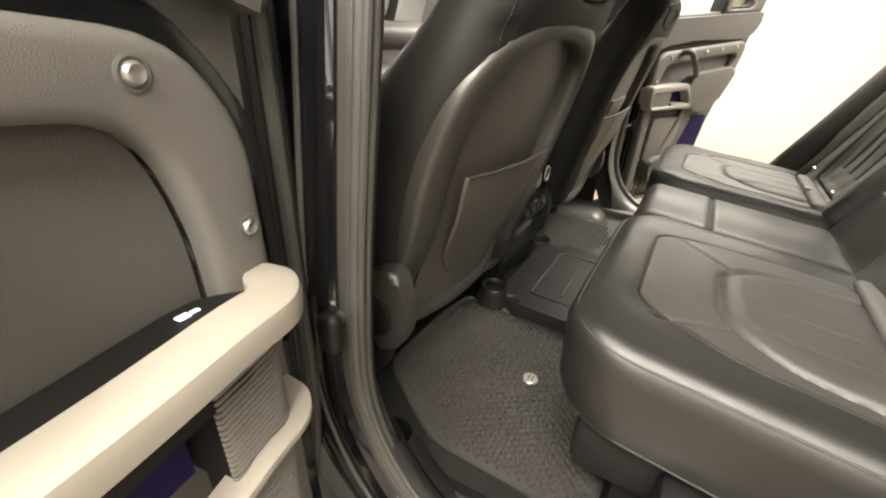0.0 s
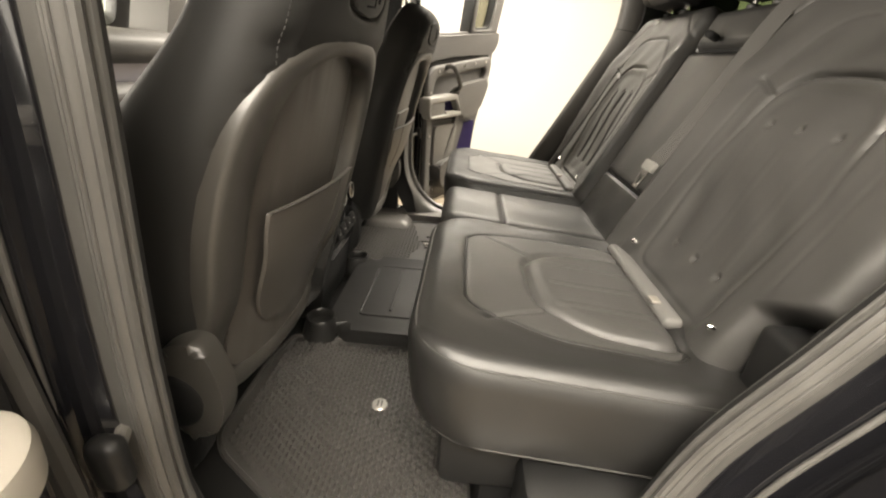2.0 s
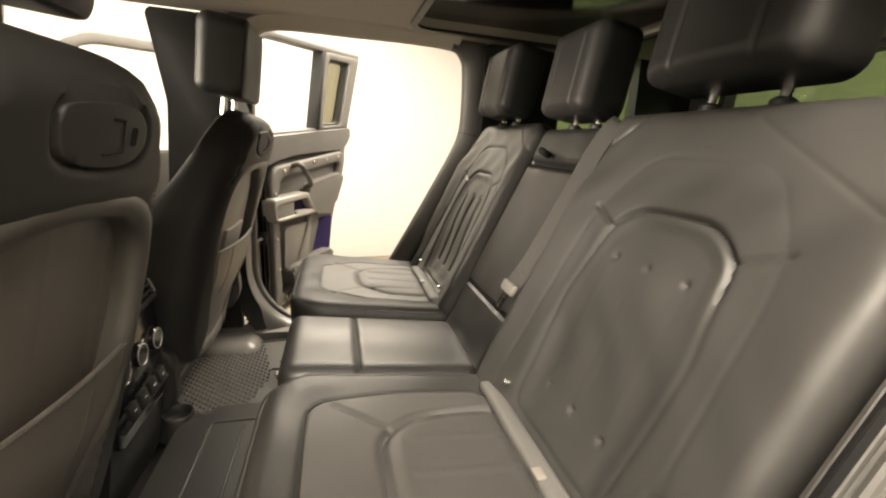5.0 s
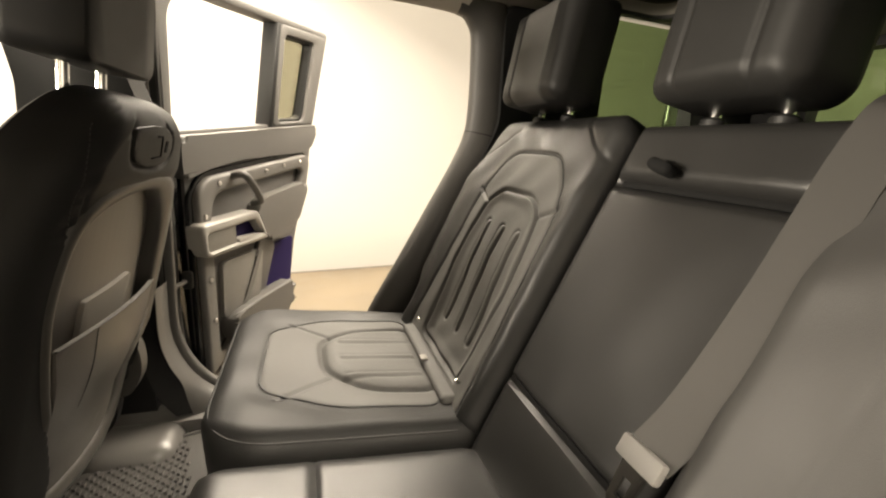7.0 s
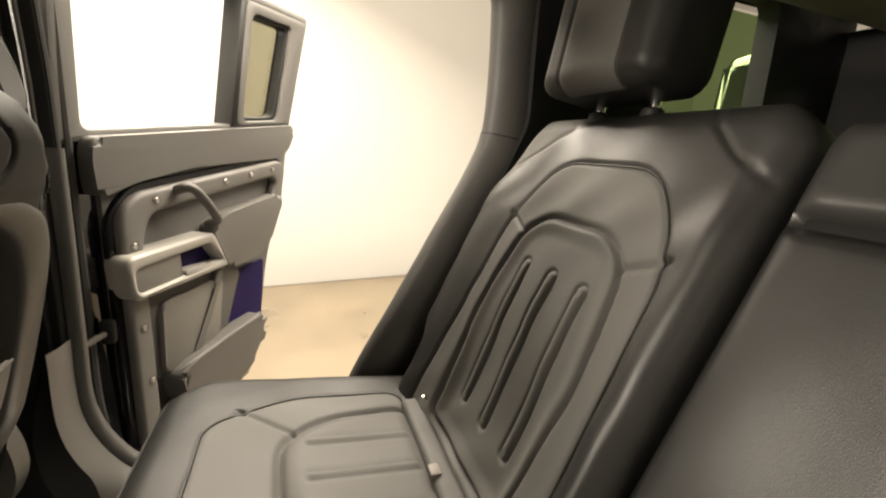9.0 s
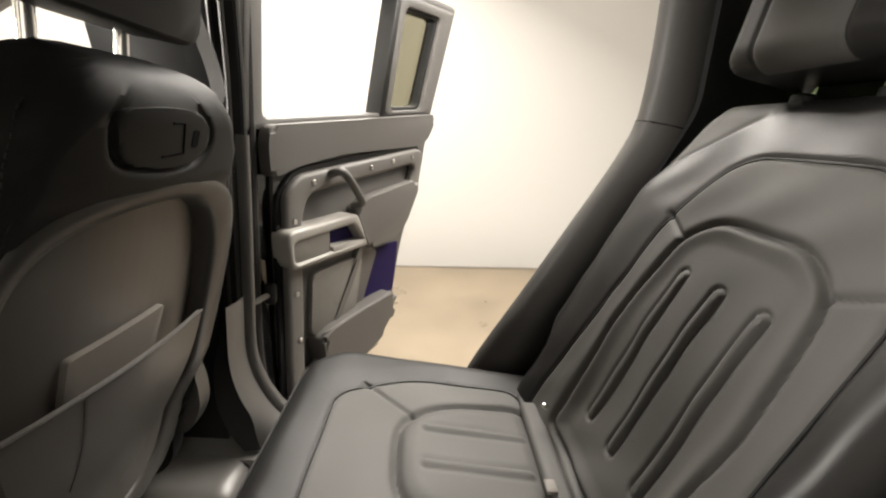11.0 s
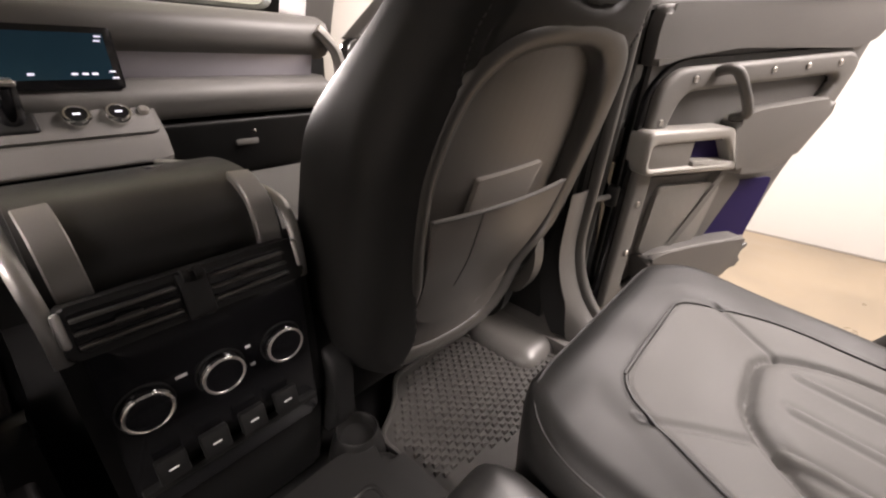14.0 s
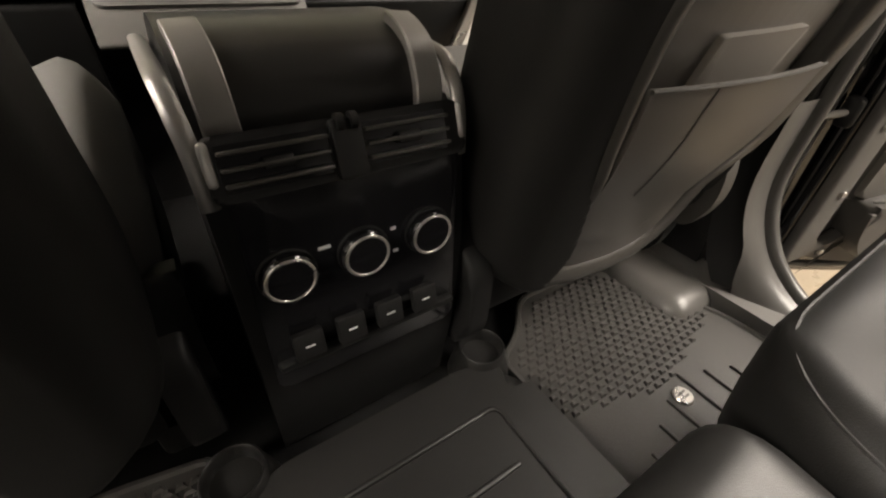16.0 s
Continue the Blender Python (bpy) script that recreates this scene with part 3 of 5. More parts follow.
    for x in (cx - 0.16 + 0.004 * s, cx + 0.13 + 0.0 * s) if s < 0 else (cx + 0.115, cx - 0.16):
        part("stud", lathe([(0.0015, 0), (0.005, 0.001), (0.005, 0.008), (0.002, 0.011)], (x, 0.012, 0.385), BN, 10), CHROME, ob, "small chrome stud")
    return ob


def rear_seat(cx, label):
    return thing("rear_seat", label, "car seat", (cx, 0.2, 0.13), "rear seats")


seat_r = rear_seat(0.39, "black leather rear seat with grey insert and crisp ribs")
seat_l = rear_seat(-0.435, "black leather rear seat with grey insert and faint ribs")
seat_m = rear_seat(-0.018, "narrow plain black leather middle seat with pull strap")
rear_backrest(seat_r, 0.137, 0.645, 0.357, 1.0)
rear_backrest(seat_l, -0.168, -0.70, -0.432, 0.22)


def middle_backrest(ob):
    def relief(A, B):
        z = groove(np.abs(B - 0.418), 0.026, 0.009) + groove(np.abs(B - 0.065), 0.016, 0.006)
        return z + 0.001 * np.sin(A * 50) * np.sin(B * 19)
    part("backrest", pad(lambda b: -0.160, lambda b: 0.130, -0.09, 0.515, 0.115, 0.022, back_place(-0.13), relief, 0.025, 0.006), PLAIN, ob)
    # Black strips laid in both grooves stand in for the shade there.
    part("crease", rbox((-0.015, 0.0, 0.0), (0.262, 0.009, 0.004), 0.001, m=frame_of(back_place()(0.0, 0.418, -0.031), (1, 0, 0), BUP, BN)), CARPET, ob, "dark strip for the shade in the groove between the pads")
    part("crease", rbox((-0.015, 0.0, 0.0), (0.272, 0.009, 0.004), 0.001, m=frame_of(back_place()(0.0, 0.065, -0.024), (1, 0, 0), BUP, BN)), CARPET, ob, "dark strip for the shade in the groove above the lower roll")
    T = frame_of(back_place()(0.024, 0.436, 0.0), (1, 0, 0), BUP, BN)
    part("strap", rbox((0, 0, 0.002), (0.042, 0.017, 0.026), 0.008, 4, m=T @ Matrix.Rotation(radians(14), 4, "Z")), CARPET, ob, "black pull strap loop")
    return ob


middle_backrest(seat_m)


def cushion_place(a, b, d):
    return a, b, 0.335 + 0.09 * b + d


def bar_roll(x0, x1, y, z):
    """A soft bar lying across, rounded at its ends."""
    return rbox(((x0 + x1) / 2, y, z), (x1 - x0, 0.034, 0.022), 0.010, 4)


def rear_cushion(ob, x_in, x_out, cx, crisp):
    lo, hi = min(x_in, x_out), max(x_in, x_out)
    near = 0.155 if x_out < 0 else 0.12
    insert = rounded([(cx - 0.185, 0.035), (cx - 0.178, 0.22), (cx - 0.12, 0.352), (cx + near, 0.352), (cx + 0.182, 0.22), (cx + 0.185, 0.035)], 0.04)
    wide = 0.02 if x_out < 0 else 0.0
    arch = rounded([(cx - 0.14 - wide, 0.03), (cx - 0.125 - wide, 0.165), (cx - 0.065 - wide, 0.24), (cx + 0.07, 0.245), (cx + 0.122, 0.17), (cx + 0.135, 0.03)], 0.04)
    diag = [[(cx - 0.085 - wide, 0.225), (cx - 0.15, 0.32)], [(cx + 0.085, 0.225), (cx + 0.15, 0.31)]]

    def relief(A, B):
        di, da = line_dist(A, B, insert, True), line_dist(A, B, arch, True)
        z = groove(di, 0.0022, 0.0035) + groove(da, 0.0075, 0.006)
        z += np.where(inside(A, B, insert), 0.0, 0.004 * ease(di / 0.05))
        z += np.where(inside(A, B, arch), 0.006 * ease(da / 0.03), 0.0)
        for q in diag:
            z += groove(line_dist(A, B, q), 0.004, 0.004)
        for k in (-1, 0, 1):
            d = line_dist(A, B, [(cx - 0.014 + 0.07 * k, 0.055), (cx - 0.014 + 0.07 * k, 0.2)])
            z += crisp * (0.003 * np.exp(-(d / 0.006) ** 4) + groove(np.abs(d - 0.009), 0.002, 0.003))
        z += 0.0012 * np.sin(A * 45 + 2) * np.sin(B * 31)
        return z - 0.006 * ease((B - 0.36) / 0.06)

    # Left cushion: same leathers as the right, recoloured for the light on it.
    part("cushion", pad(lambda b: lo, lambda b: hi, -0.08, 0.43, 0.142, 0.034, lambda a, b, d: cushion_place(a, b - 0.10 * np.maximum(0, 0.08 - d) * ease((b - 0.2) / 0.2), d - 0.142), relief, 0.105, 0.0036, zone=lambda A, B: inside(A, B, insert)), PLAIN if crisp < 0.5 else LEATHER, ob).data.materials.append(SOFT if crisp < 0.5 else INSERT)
    edge_line = [(p.x, p.y) for p in smooth_path([(a, b, 0) for a, b in insert], 4, True)]
    part("seam_piping", tube([cushion_place(a, b, 0.0006 + float(relief(np.array([[a]]), np.array([[b]]))[0, 0])) for a, b in edge_line], 0.0026, (0, 0, 1), True, 6), LEATHER, ob)
    for drop, w in ((-0.0096, 0.0018), (-0.132, 0.0022)):
        off = 0.009 if drop > -0.1 else 0.002
        k = 0.0 if drop > -0.1 else 0.014
        pipe = [cushion_place(a, b, drop) for a, b in rounded([(hi - off, 0.03), (hi - off, 0.43 - off - k), (lo + off, 0.43 - off - k), (lo + off, 0.03)], [0, 0.11, 0.11, 0], 10)]
        # Left piping in a paler leather, a painted highlight along its edge.
        part("piping", tube(pipe, w, (0, 0, 1), False, 6), SOFT if crisp < 0.5 else LEATHER, ob, "thin piping along the edge")
    part("rear_roll", bar_roll(lo + (0.17 if x_out < 0 else 0.07), hi - (0.06 if x_out < 0 else 0.12), 0.024, 0.341), INSERT, ob, "grey leather roll in the seat crease")
    part("tag", rbox((cx - 0.04, 0.036, 0.354), (0.022, 0.016, 0.006), 0.003), CARD, ob, "small pale tag")
    part("base", rbox(((lo + hi) / 2, 0.2, 0.165), (hi - lo - 0.06, 0.35, 0.11), 0.02), DARK, ob, "black plastic seat base")
    return ob


rear_cushion(seat_r, 0.135, 0.655, 0.39, 0.8)
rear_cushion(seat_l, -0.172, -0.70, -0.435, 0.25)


def middle_cushion(ob):
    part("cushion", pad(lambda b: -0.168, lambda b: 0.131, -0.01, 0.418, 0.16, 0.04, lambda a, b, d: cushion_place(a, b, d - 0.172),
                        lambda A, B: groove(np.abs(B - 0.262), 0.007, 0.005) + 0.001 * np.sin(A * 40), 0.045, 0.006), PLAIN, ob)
    return ob


middle_cushion(seat_m)


def headrest(cx, width, base, place_y, tall, label, group, posts=0.055, tilt=0.16, deep=0.10, gap=0.035, face=None, back=0.0):
    """A head restraint on two posts; base: top of the seat it stands on."""
    ob = thing("headrest", label, "headrest", (cx, place_y, base), group)
    up, nn = Vector((0, -tilt, 1)).normalized(), Vector((0, 1, tilt)).normalized()
    m0 = Vector((cx, place_y, base))

    def place(a, b, d):
        return m0.x + a, m0.y + up.y * b + nn.y * d, m0.z + up.z * b + nn.z * d
    half = width / 2

    def relief(A, B):
        return groove(np.abs(np.abs(A) - half * 0.5), 0.003, 0.004) + 0.006 * np.cos(A / half * 1.4)
    part("padding", pad(lambda b: -half, lambda b: half, gap, gap + tall, deep, 0.03,
                        lambda a, b, d: place(a, b, d - deep * 0.5), relief, 0.028, 0.0028, zone=lambda A, B: np.abs(A) < half * 0.5), LEATHER, ob).data.materials.append(face or LEATHER)
    for sgn in (-1, 1):
        p0, p1 = place(sgn * posts, -0.03, back), place(sgn * posts, gap + 0.03, back)
        part("post", tube([p0, p1], 0.0075, (1, 0, 0), k=12), CHROME, ob, "chrome post")
        c = place(sgn * posts, 0.0, back)
        part("collar", lathe([(0.016, -0.006), (0.016, 0.004), (0.011, 0.008), (0.007, 0.008)], c, up, 14), DARK, ob, "black plastic collar")
    return ob


RH = "rear headrests"
headrest(0.405, 0.24, 0.868, -0.205, 0.20, "black leather rear headrest with grey front panel", RH, deep=0.10, gap=0.018, face=INSERT, back=-0.036)
headrest(-0.41, 0.26, 0.868, -0.21, 0.20, "plain black leather rear headrest", RH, deep=0.10, gap=0.022, back=-0.036)
headrest(-0.02, 0.195, 0.848, -0.215, 0.19, "small black leather middle headrest", RH, 0.045, deep=0.10, gap=0.014, back=-0.034)


# ---- front seats ----
def front_seat(cx, dy, out, shift, mid, top, yaw):
    """cx: its middle; dy: how far it is pushed forward; out: the side of the door, 1 or -1; shift, mid: the mount cover's place; top: its height above the pocket;
    yaw: how far its back is turned."""
    ob = thing("front_seat", "black leather front seat with hard grey back shell and map pocket", "car seat", (cx, 0.85 + dy, 0.0), "front seats")
    up, nn = Vector((0, -0.248, 0.969)), Vector((0, -0.969, -0.248))
    org = Vector((0, 0.570 + dy, 0.483))
    K = 0.6

    def place(a, b, d):
        return cx + a, org.y + up.y * b + nn.y * d + K * a * a + yaw * a, org.z + up.z * b + nn.z * d

    def hull(b, d):
        """The block grows thinner towards its top."""
        return np.where(d < -0.05, -0.05 + (d + 0.05) * (1 - 0.6 * ease((b - 0.02) / 0.22)), d)

    def half(b):
        return 0.242 - 0.07 * ease((b - 0.06) / 0.29) - 0.02 * ease((-0.1 - b) / 0.25)

    shell = [(-0.17, -0.33), (-0.212, -0.18), (-0.226, -0.05), (-0.226, 0.03), (-0.211, 0.12), (-0.172, 0.183), (-0.118, 0.214), (-0.05, 0.23), (0.03, 0.23), (0.085, 0.222), (0.125, 0.207),
             (0.152, 0.182), (0.168, 0.144), (0.177, 0.083), (0.176, 0.03), (0.163, -0.06), (0.142, -0.15), (0.124, -0.23), (0.108, -0.33)]
    arch = [(-out * q.x, q.y) for q in smooth_path([(a, b, 0) for a, b in shell], 4, True)]
    latch = rounded([(shift - 0.073, mid + 0.029), (shift, mid + 0.035), (shift + 0.053, mid + 0.030), (shift + 0.074, mid - 0.002), (shift + 0.054, mid - 0.027), (shift, mid - 0.035), (shift - 0.067, mid - 0.024)], [0.018, 0.04, 0.03, 0.02, 0.03, 0.04, 0.02])

    seam = [(0.0, top - 0.011), (0.05, top - 0.012), (0.092, top - 0.02), (0.128, top - 0.037), (0.147, top - 0.072), (0.155, top - 0.102), (0.164, top - 0.145), (0.166, top - 0.175)]
    seam = [(q.x, q.y) for q in smooth_path([(a, b, 0) for a, b in seam], 6)]

    def relief(A, B):
        ds, dl = line_dist(A, B, arch, True), line_dist(A, B, latch, True)
        z = groove(dl, 0.008, 0.0046)
        dm = line_dist(np.abs(A), B, seam)
        z += groove(dm, 0.0065, 0.0042) + groove(np.abs(dm - 0.012), 0.0025, 0.0035)
        z -= 0.048 * ease((0.001 + np.where(inside(A, B, arch), ds, -ds)) / 0.012)
        return z + 0.005 * ease((B - 0.215) / 0.03) * ease((0.20 - np.abs(A)) / 0.05)

    def on_skin(a, b, n):
        eb = top - b
        trim = 0.12 - math.sqrt(max(0.0, 0.12 ** 2 - (0.12 - eb) ** 2)) if eb < 0.12 else 0.0
        e = max(0.0, min(0.05, eb, half(b) - trim - abs(a)))
        return place(a, b, n - 0.0496 + math.sqrt(0.05 ** 2 - (0.05 - e) ** 2) + 0.005 * float(ease((b - 0.215) / 0.03)))
    part("backrest", pad(lambda b: -half(b), lambda b: half(b), -0.34, top, 0.14, 0.05, lambda a, b, d: place(a, b, hull(b, d - 0.14)), relief, 0.12, 0.0036), LEATHER, ob)
    M = frame_of((cx, org.y, org.z), (1, 0, 0), up, nn)
    inner = [(a * (0.73 if a * out > 0 else 0.90), b * 0.91 - 0.004) for a, b in arch]

    def between(t, d):
        return [Vector(place(a + (c - a) * t, b + (e - b) * t, d - 0.024 * float(ease((-0.10 - b) / 0.14)))) for (a, b), (c, e) in zip(arch, inner)]
    n_arch = len(arch)
    out_dir = [Vector((arch[(i + 1) % n_arch][1] - arch[i - 1][1], arch[i - 1][0] - arch[(i + 1) % n_arch][0])).normalized() for i in range(n_arch)]
    turn = 1 if sum(a * v.x + b * v.y for (a, b), v in zip(arch, out_dir)) > 0 else -1

    def beyond(w, d):
        return [Vector(place(a + v.x * w * turn, b + v.y * w * turn, d - 0.024 * float(ease((-0.10 - b) / 0.14)))) for (a, b), v in zip(arch, out_dir)]
    part("shell_rim", loop_band([beyond(0.009, -0.022), beyond(0.0085, -0.004), beyond(0.006, 0.002), between(0.02, 0.003), between(0.12, 0.003), between(0.3, 0.002), between(0.75, -0.003), between(0.92, -0.010), between(0.98, -0.02), between(1.0, -0.036)]), RIM, ob, "smooth grey plastic rim of the back shell", angle=70)
    part("back_shell", bend(grid_plate(inner, -0.032, M), cx, K, yaw), SHELL, ob, "grained grey plastic back shell")
    pocket = rounded([(-0.156, 0.0), (0.146, 0.004), (0.144, -0.03), (0.118, -0.17), (0.07, -0.25), (0.0, -0.266), (-0.09, -0.24), (-0.116, -0.205)], [0.004, 0.004, 0.03, 0.06, 0.05, 0.05, 0.04, 0.03], 4)
    pocket = [(out * a, b) for a, b in pocket][::out]

    def lean(bm):
        """Leans a sheet's lower end against the shell, then sets it on the seat."""
        for k in range(1, 14):
            bmesh.ops.bisect_plane(bm, geom=bm.verts[:] + bm.edges[:] + bm.faces[:], plane_co=(0, -0.02 * k, 0), plane_no=(0, 1, 0))
        for v in bm.verts:
            v.co.z -= 0.026 * float(ease((-0.05 - v.co.y) / 0.2))
        bmesh.ops.transform(bm, matrix=M, verts=bm.verts)
        return bend(bm, cx, K, yaw)
    pk = part("map_pocket", lean(prism(pocket, -0.006, 0.0, ID, 0.0025)), SHELL, ob, "grey map pocket")
    hem = [M @ Vector((out * (-0.156 + 0.302 * t), 0.004 * t, 0.0)) for t in [i / 12 for i in range(13)]]
    part("pocket_hem", bend(tube(hem, 0.0022, (1, 0, 0.2)), cx, K, yaw), RIM, pk)
    part("pocket_crease", lean(prism([(out * -0.0755, 0.002), (out * -0.0725, 0.002), (out * -0.062, -0.15), (out * -0.0645, -0.15)][::out], -0.004, 0.0009)), RIM, pk)
    if out > 0:
        part("pocket_flap", bend(prism(rounded([(-0.072, -0.03), (0.068, -0.03), (0.075, 0.040), (-0.071, 0.034)], 0.006), -0.034, -0.024, M, 0.002), cx, K, yaw), CARD, ob, "pale board flap behind the pocket")
    cover = part("mount_cover", lay(prism([(shift + (a - shift) * 0.96, mid + (b - mid) * 0.94) for a, b in latch], -0.014, -0.0002, ID, 0.002), on_skin), LEATHER, ob, "oval black mount cover")
    mark = [(shift - 0.004, mid + 0.017), (shift + 0.014, mid + 0.017), (shift + 0.019, mid - 0.016), (shift - 0.014, mid - 0.018)]
    part("cover_edge", tube([on_skin(a, b, -0.0002) for a, b in mark], 0.0015, (0, 1, 0)), CARPET, cover)
    part("cover_slot", lay(prism(rounded([(shift + 0.031, mid + 0.010), (shift + 0.043, mid + 0.010), (shift + 0.042, mid - 0.010), (shift + 0.031, mid - 0.010)], 0.004), -0.004, 0.0004, ID), on_skin), CARPET, cover, "dark release slot")
    for sgn in (-1, 1):
        part("stitching", stitches([on_skin(sgn * (a + 0.0055), b, -0.0004) for a, b in seam[18:]]), STITCH, ob, "dark stitching beside the seam")
    # seat cushion and its plastic skirts
    part("seat_cushion", pad(lambda b: cx - 0.25, lambda b: cx + 0.25, 0.72 + dy, 1.18 + dy, 0.14, 0.05, lambda a, b, d: (a, b, 0.22 + 0.12 * (b - 0.72) + d),
                             lambda A, B: 0.02 * ease((np.abs(A - cx) - 0.14) / 0.08) + groove(np.abs(np.abs(A - cx) - 0.15), 0.005, 0.005), 0.08, 0.01), INSERT, ob)
    part("seat_frame", rbox((cx, 0.96 + dy, 0.15), (0.40, 0.44, 0.14), 0.03), DARK, ob, "black metal seat frame")
    m = frame_of((0, 0, 0), (0, 1, 0), (0, 0, 1), (1, 0, 0))
    for sgn in (-1, 1):
        x0, x1 = cx + sgn * 0.225, cx + sgn * 0.262
        cap = rounded([(0.635 + dy, 0.235), (0.638 + dy, 0.295), (0.655 + dy, 0.342), (0.685 + dy, 0.348), (0.715 + dy, 0.33), (0.725 + dy, 0.25), (0.715 + dy, 0.18), (0.665 + dy, 0.175)], [0.03, 0.03, 0.02, 0.02, 0.03, 0.03, 0.03, 0.03], 5)
        if sgn != out:
            cap = [(y + 0.08, z - 0.03) for y, z in cap]
        hinge = part("hinge_cap", prism(cap, x0, x1, m, 0.014, 4), RIM if sgn == out else DARK, ob, "grey plastic hinge cap" if sgn == out else "")
        if sgn == out:
            part("hinge_disc", lathe([(0.046, -0.004), (0.046, 0.002), (0.042, 0.005), (0.02, 0.006), (0.002, 0.006)], (x1, 0.71 + dy, 0.25), (sgn, 0, 0), 28), DARK, hinge, "round black hinge disc")
        part("side_cover", prism(rounded([(0.69 + dy, 0.12), (0.69 + dy, 0.25), (0.76 + dy, 0.29), (1.12 + dy, 0.29), (1.15 + dy, 0.2), (0.82 + dy, 0.12), (0.74 + dy, 0.07)], 0.04), cx + sgn * 0.215, cx + sgn * 0.25, m, 0.01, 3), DARK, ob, "black plastic side cover")
        part("seat_rail", rbox((cx + sgn * 0.19, 1.02 + dy, 0.045), (0.05, 0.5, 0.06), 0.012), DARK, ob, "black metal seat rail")
    return ob


front_seat(0.385, 0.0, 1, -0.012, 0.287, 0.350, -0.07)
front_seat(-0.425, 0.03, -1, 0.014, 0.300, 0.372, -0.11)
FH = "front headrests"
headrest(0.385, 0.25, 0.812, 0.59, 0.185, "black leather front headrest on chrome posts", FH, 0.058, 0.10, 0.11, gap=0.06)
headrest(-0.425, 0.25, 0.835, 0.63, 0.185, "black leather front headrest on chrome posts", FH, 0.058, 0.10, 0.11, gap=0.06)


# ---- rear doors ----
def rear_door(D0, theta, s, drop=0.0, deep=0.0, along=0.0, lift=0.0):
    """An open rear door. D0: the foot of its trim near the hinge; theta: degrees it stands open; s: 1 right, -1 left."""
    a = radians(theta)
    u = Vector((s * math.sin(a), -math.cos(a), 0.094))
    n = Vector((-s * math.cos(a), -math.sin(a), 0))
    M = frame_of((D0[0], D0[1], 0), u, (0, 0, 1), n)
    ob = thing("car_door", "open black rear car door with grey inner trim", "car door", (D0[0] + u.x * 0.3, D0[1] + u.y * 0.3, 0.0), "rear doors")
    low = rounded([(-0.10, 0.10), (-0.10, 0.775), (0.765, 0.775), (0.70, 0.50), (0.595, 0.35), (0.54, 0.11), (0.49, -0.06), (0.30, -0.05), (0.0, 0.0)], [0.06, 0.01, 0.01, 0.06, 0.08, 0.08, 0.03, 0.05, 0.08])
    part("door_skin", prism(low, -0.115, -0.012, M, 0.01), PAINT, ob, "gloss black painted outer panel")
    part("inner_panel", prism(rounded([(-0.03, 0.10), (-0.035, 0.77), (0.745, 0.77), (0.685, 0.50), (0.578, 0.35), (0.522, 0.11), (0.47, -0.03), (0.30, -0.02), (0.08, 0.03)], [0.09, 0.01, 0.01, 0.06, 0.08, 0.08, 0.03, 0.05, 0.08]), -0.03, 0.0, M, 0.006), PLASTIC, ob)
    # frame of the window and its panes
    win_out = rounded([(-0.10, 0.765), (-0.075, 1.13), (0.02, 1.178), (0.945, 1.178), (0.775, 0.765)], [0.003, 0.05, 0.05, 0.03, 0.003], 4)
    win_in = rounded([(-0.045, 0.79), (-0.03, 1.10), (0.05, 1.15), (0.90, 1.145), (0.745, 0.79)], [0.02, 0.05, 0.05, 0.02, 0.003], 4)
    frame_ = part("window_frame", prism(win_out, -0.07, -0.01, M, 0.008, 2, win_in), PLASTIC, ob, "grey window frame")
    part("divider", prism([(0.415, 0.78), (0.445, 0.78), (0.525, 1.15), (0.495, 1.15)], -0.065, -0.006, M, 0.006), DARK, frame_)
    q_out = rounded([(0.437, 0.782), (0.765, 0.782), (0.92, 1.155), (0.517, 1.15)], 0.03)
    q_mid = rounded([(0.472, 0.796), (0.685, 0.796), (0.80, 1.12), (0.548, 1.117)], 0.03)
    q_in = rounded([(0.482, 0.806), (0.672, 0.806), (0.782, 1.11), (0.557, 1.108)], 0.03)
    part("quarter_surround", prism(q_out, -0.06, -0.004, M, 0.006, 2, q_mid), PLASTIC, frame_)
    part("quarter_gasket", prism(q_mid, -0.055, -0.016, M, 0.003, 2, q_in), DARK, frame_)
    part("pane", prism(q_out, -0.048, -0.044, M), SMOKE, frame_, "smoked quarter glass").visible_shadow = False
    # upper trim roll
    part("belt_trim", prism(rounded([(-0.06, 0.662 + lift), (-0.065, 0.74), (-0.055, 0.778), (0.745, 0.778), (0.752, 0.75), (0.70, 0.69 + lift), (0.62, 0.672 + lift), (0.20, 0.690 + lift), (0.04, 0.68 + lift)], 0.018), -0.01, 0.024, M, 0.016, 4), PLASTIC, ob, "charcoal soft upper trim")
    # screwed frame round the recess
    fx, fz = (0.018, 0.02) if s < 0 else (0.0, 0.0)

    def frame_poly(o, w=0.0):
        return rounded([(-0.02 - o, 0.03 - o), (-0.025 - o + fx, 0.62), (0.02 + fx, 0.658 + o + fz), (0.63, 0.664 + o + fz), (0.67 + o, 0.635 + fz), (0.625 + o, 0.50), (0.30, 0.43 - o), (0.10 - w, 0.10 - o)], [0.05, 0.045, 0.05, 0.03, 0.03, 0.06, 0.1, 0.05])
    f_in = rounded([(0.035, 0.08), (0.03 + fx, 0.55), (0.055 + fx, 0.607 + fz), (0.58, 0.612 + fz), (0.60, 0.595 + fz), (0.57, 0.54), (0.30, 0.46), (0.13, 0.14)], [0.05, 0.05, 0.06, 0.03, 0.02, 0.03, 0.1, 0.05])
    part("gloss_surround", prism(frame_poly(0.016 + 0.4 * lift), -0.002, 0.012, M, 0.004, 2, f_in), PIANO, ob, "gloss black surround")
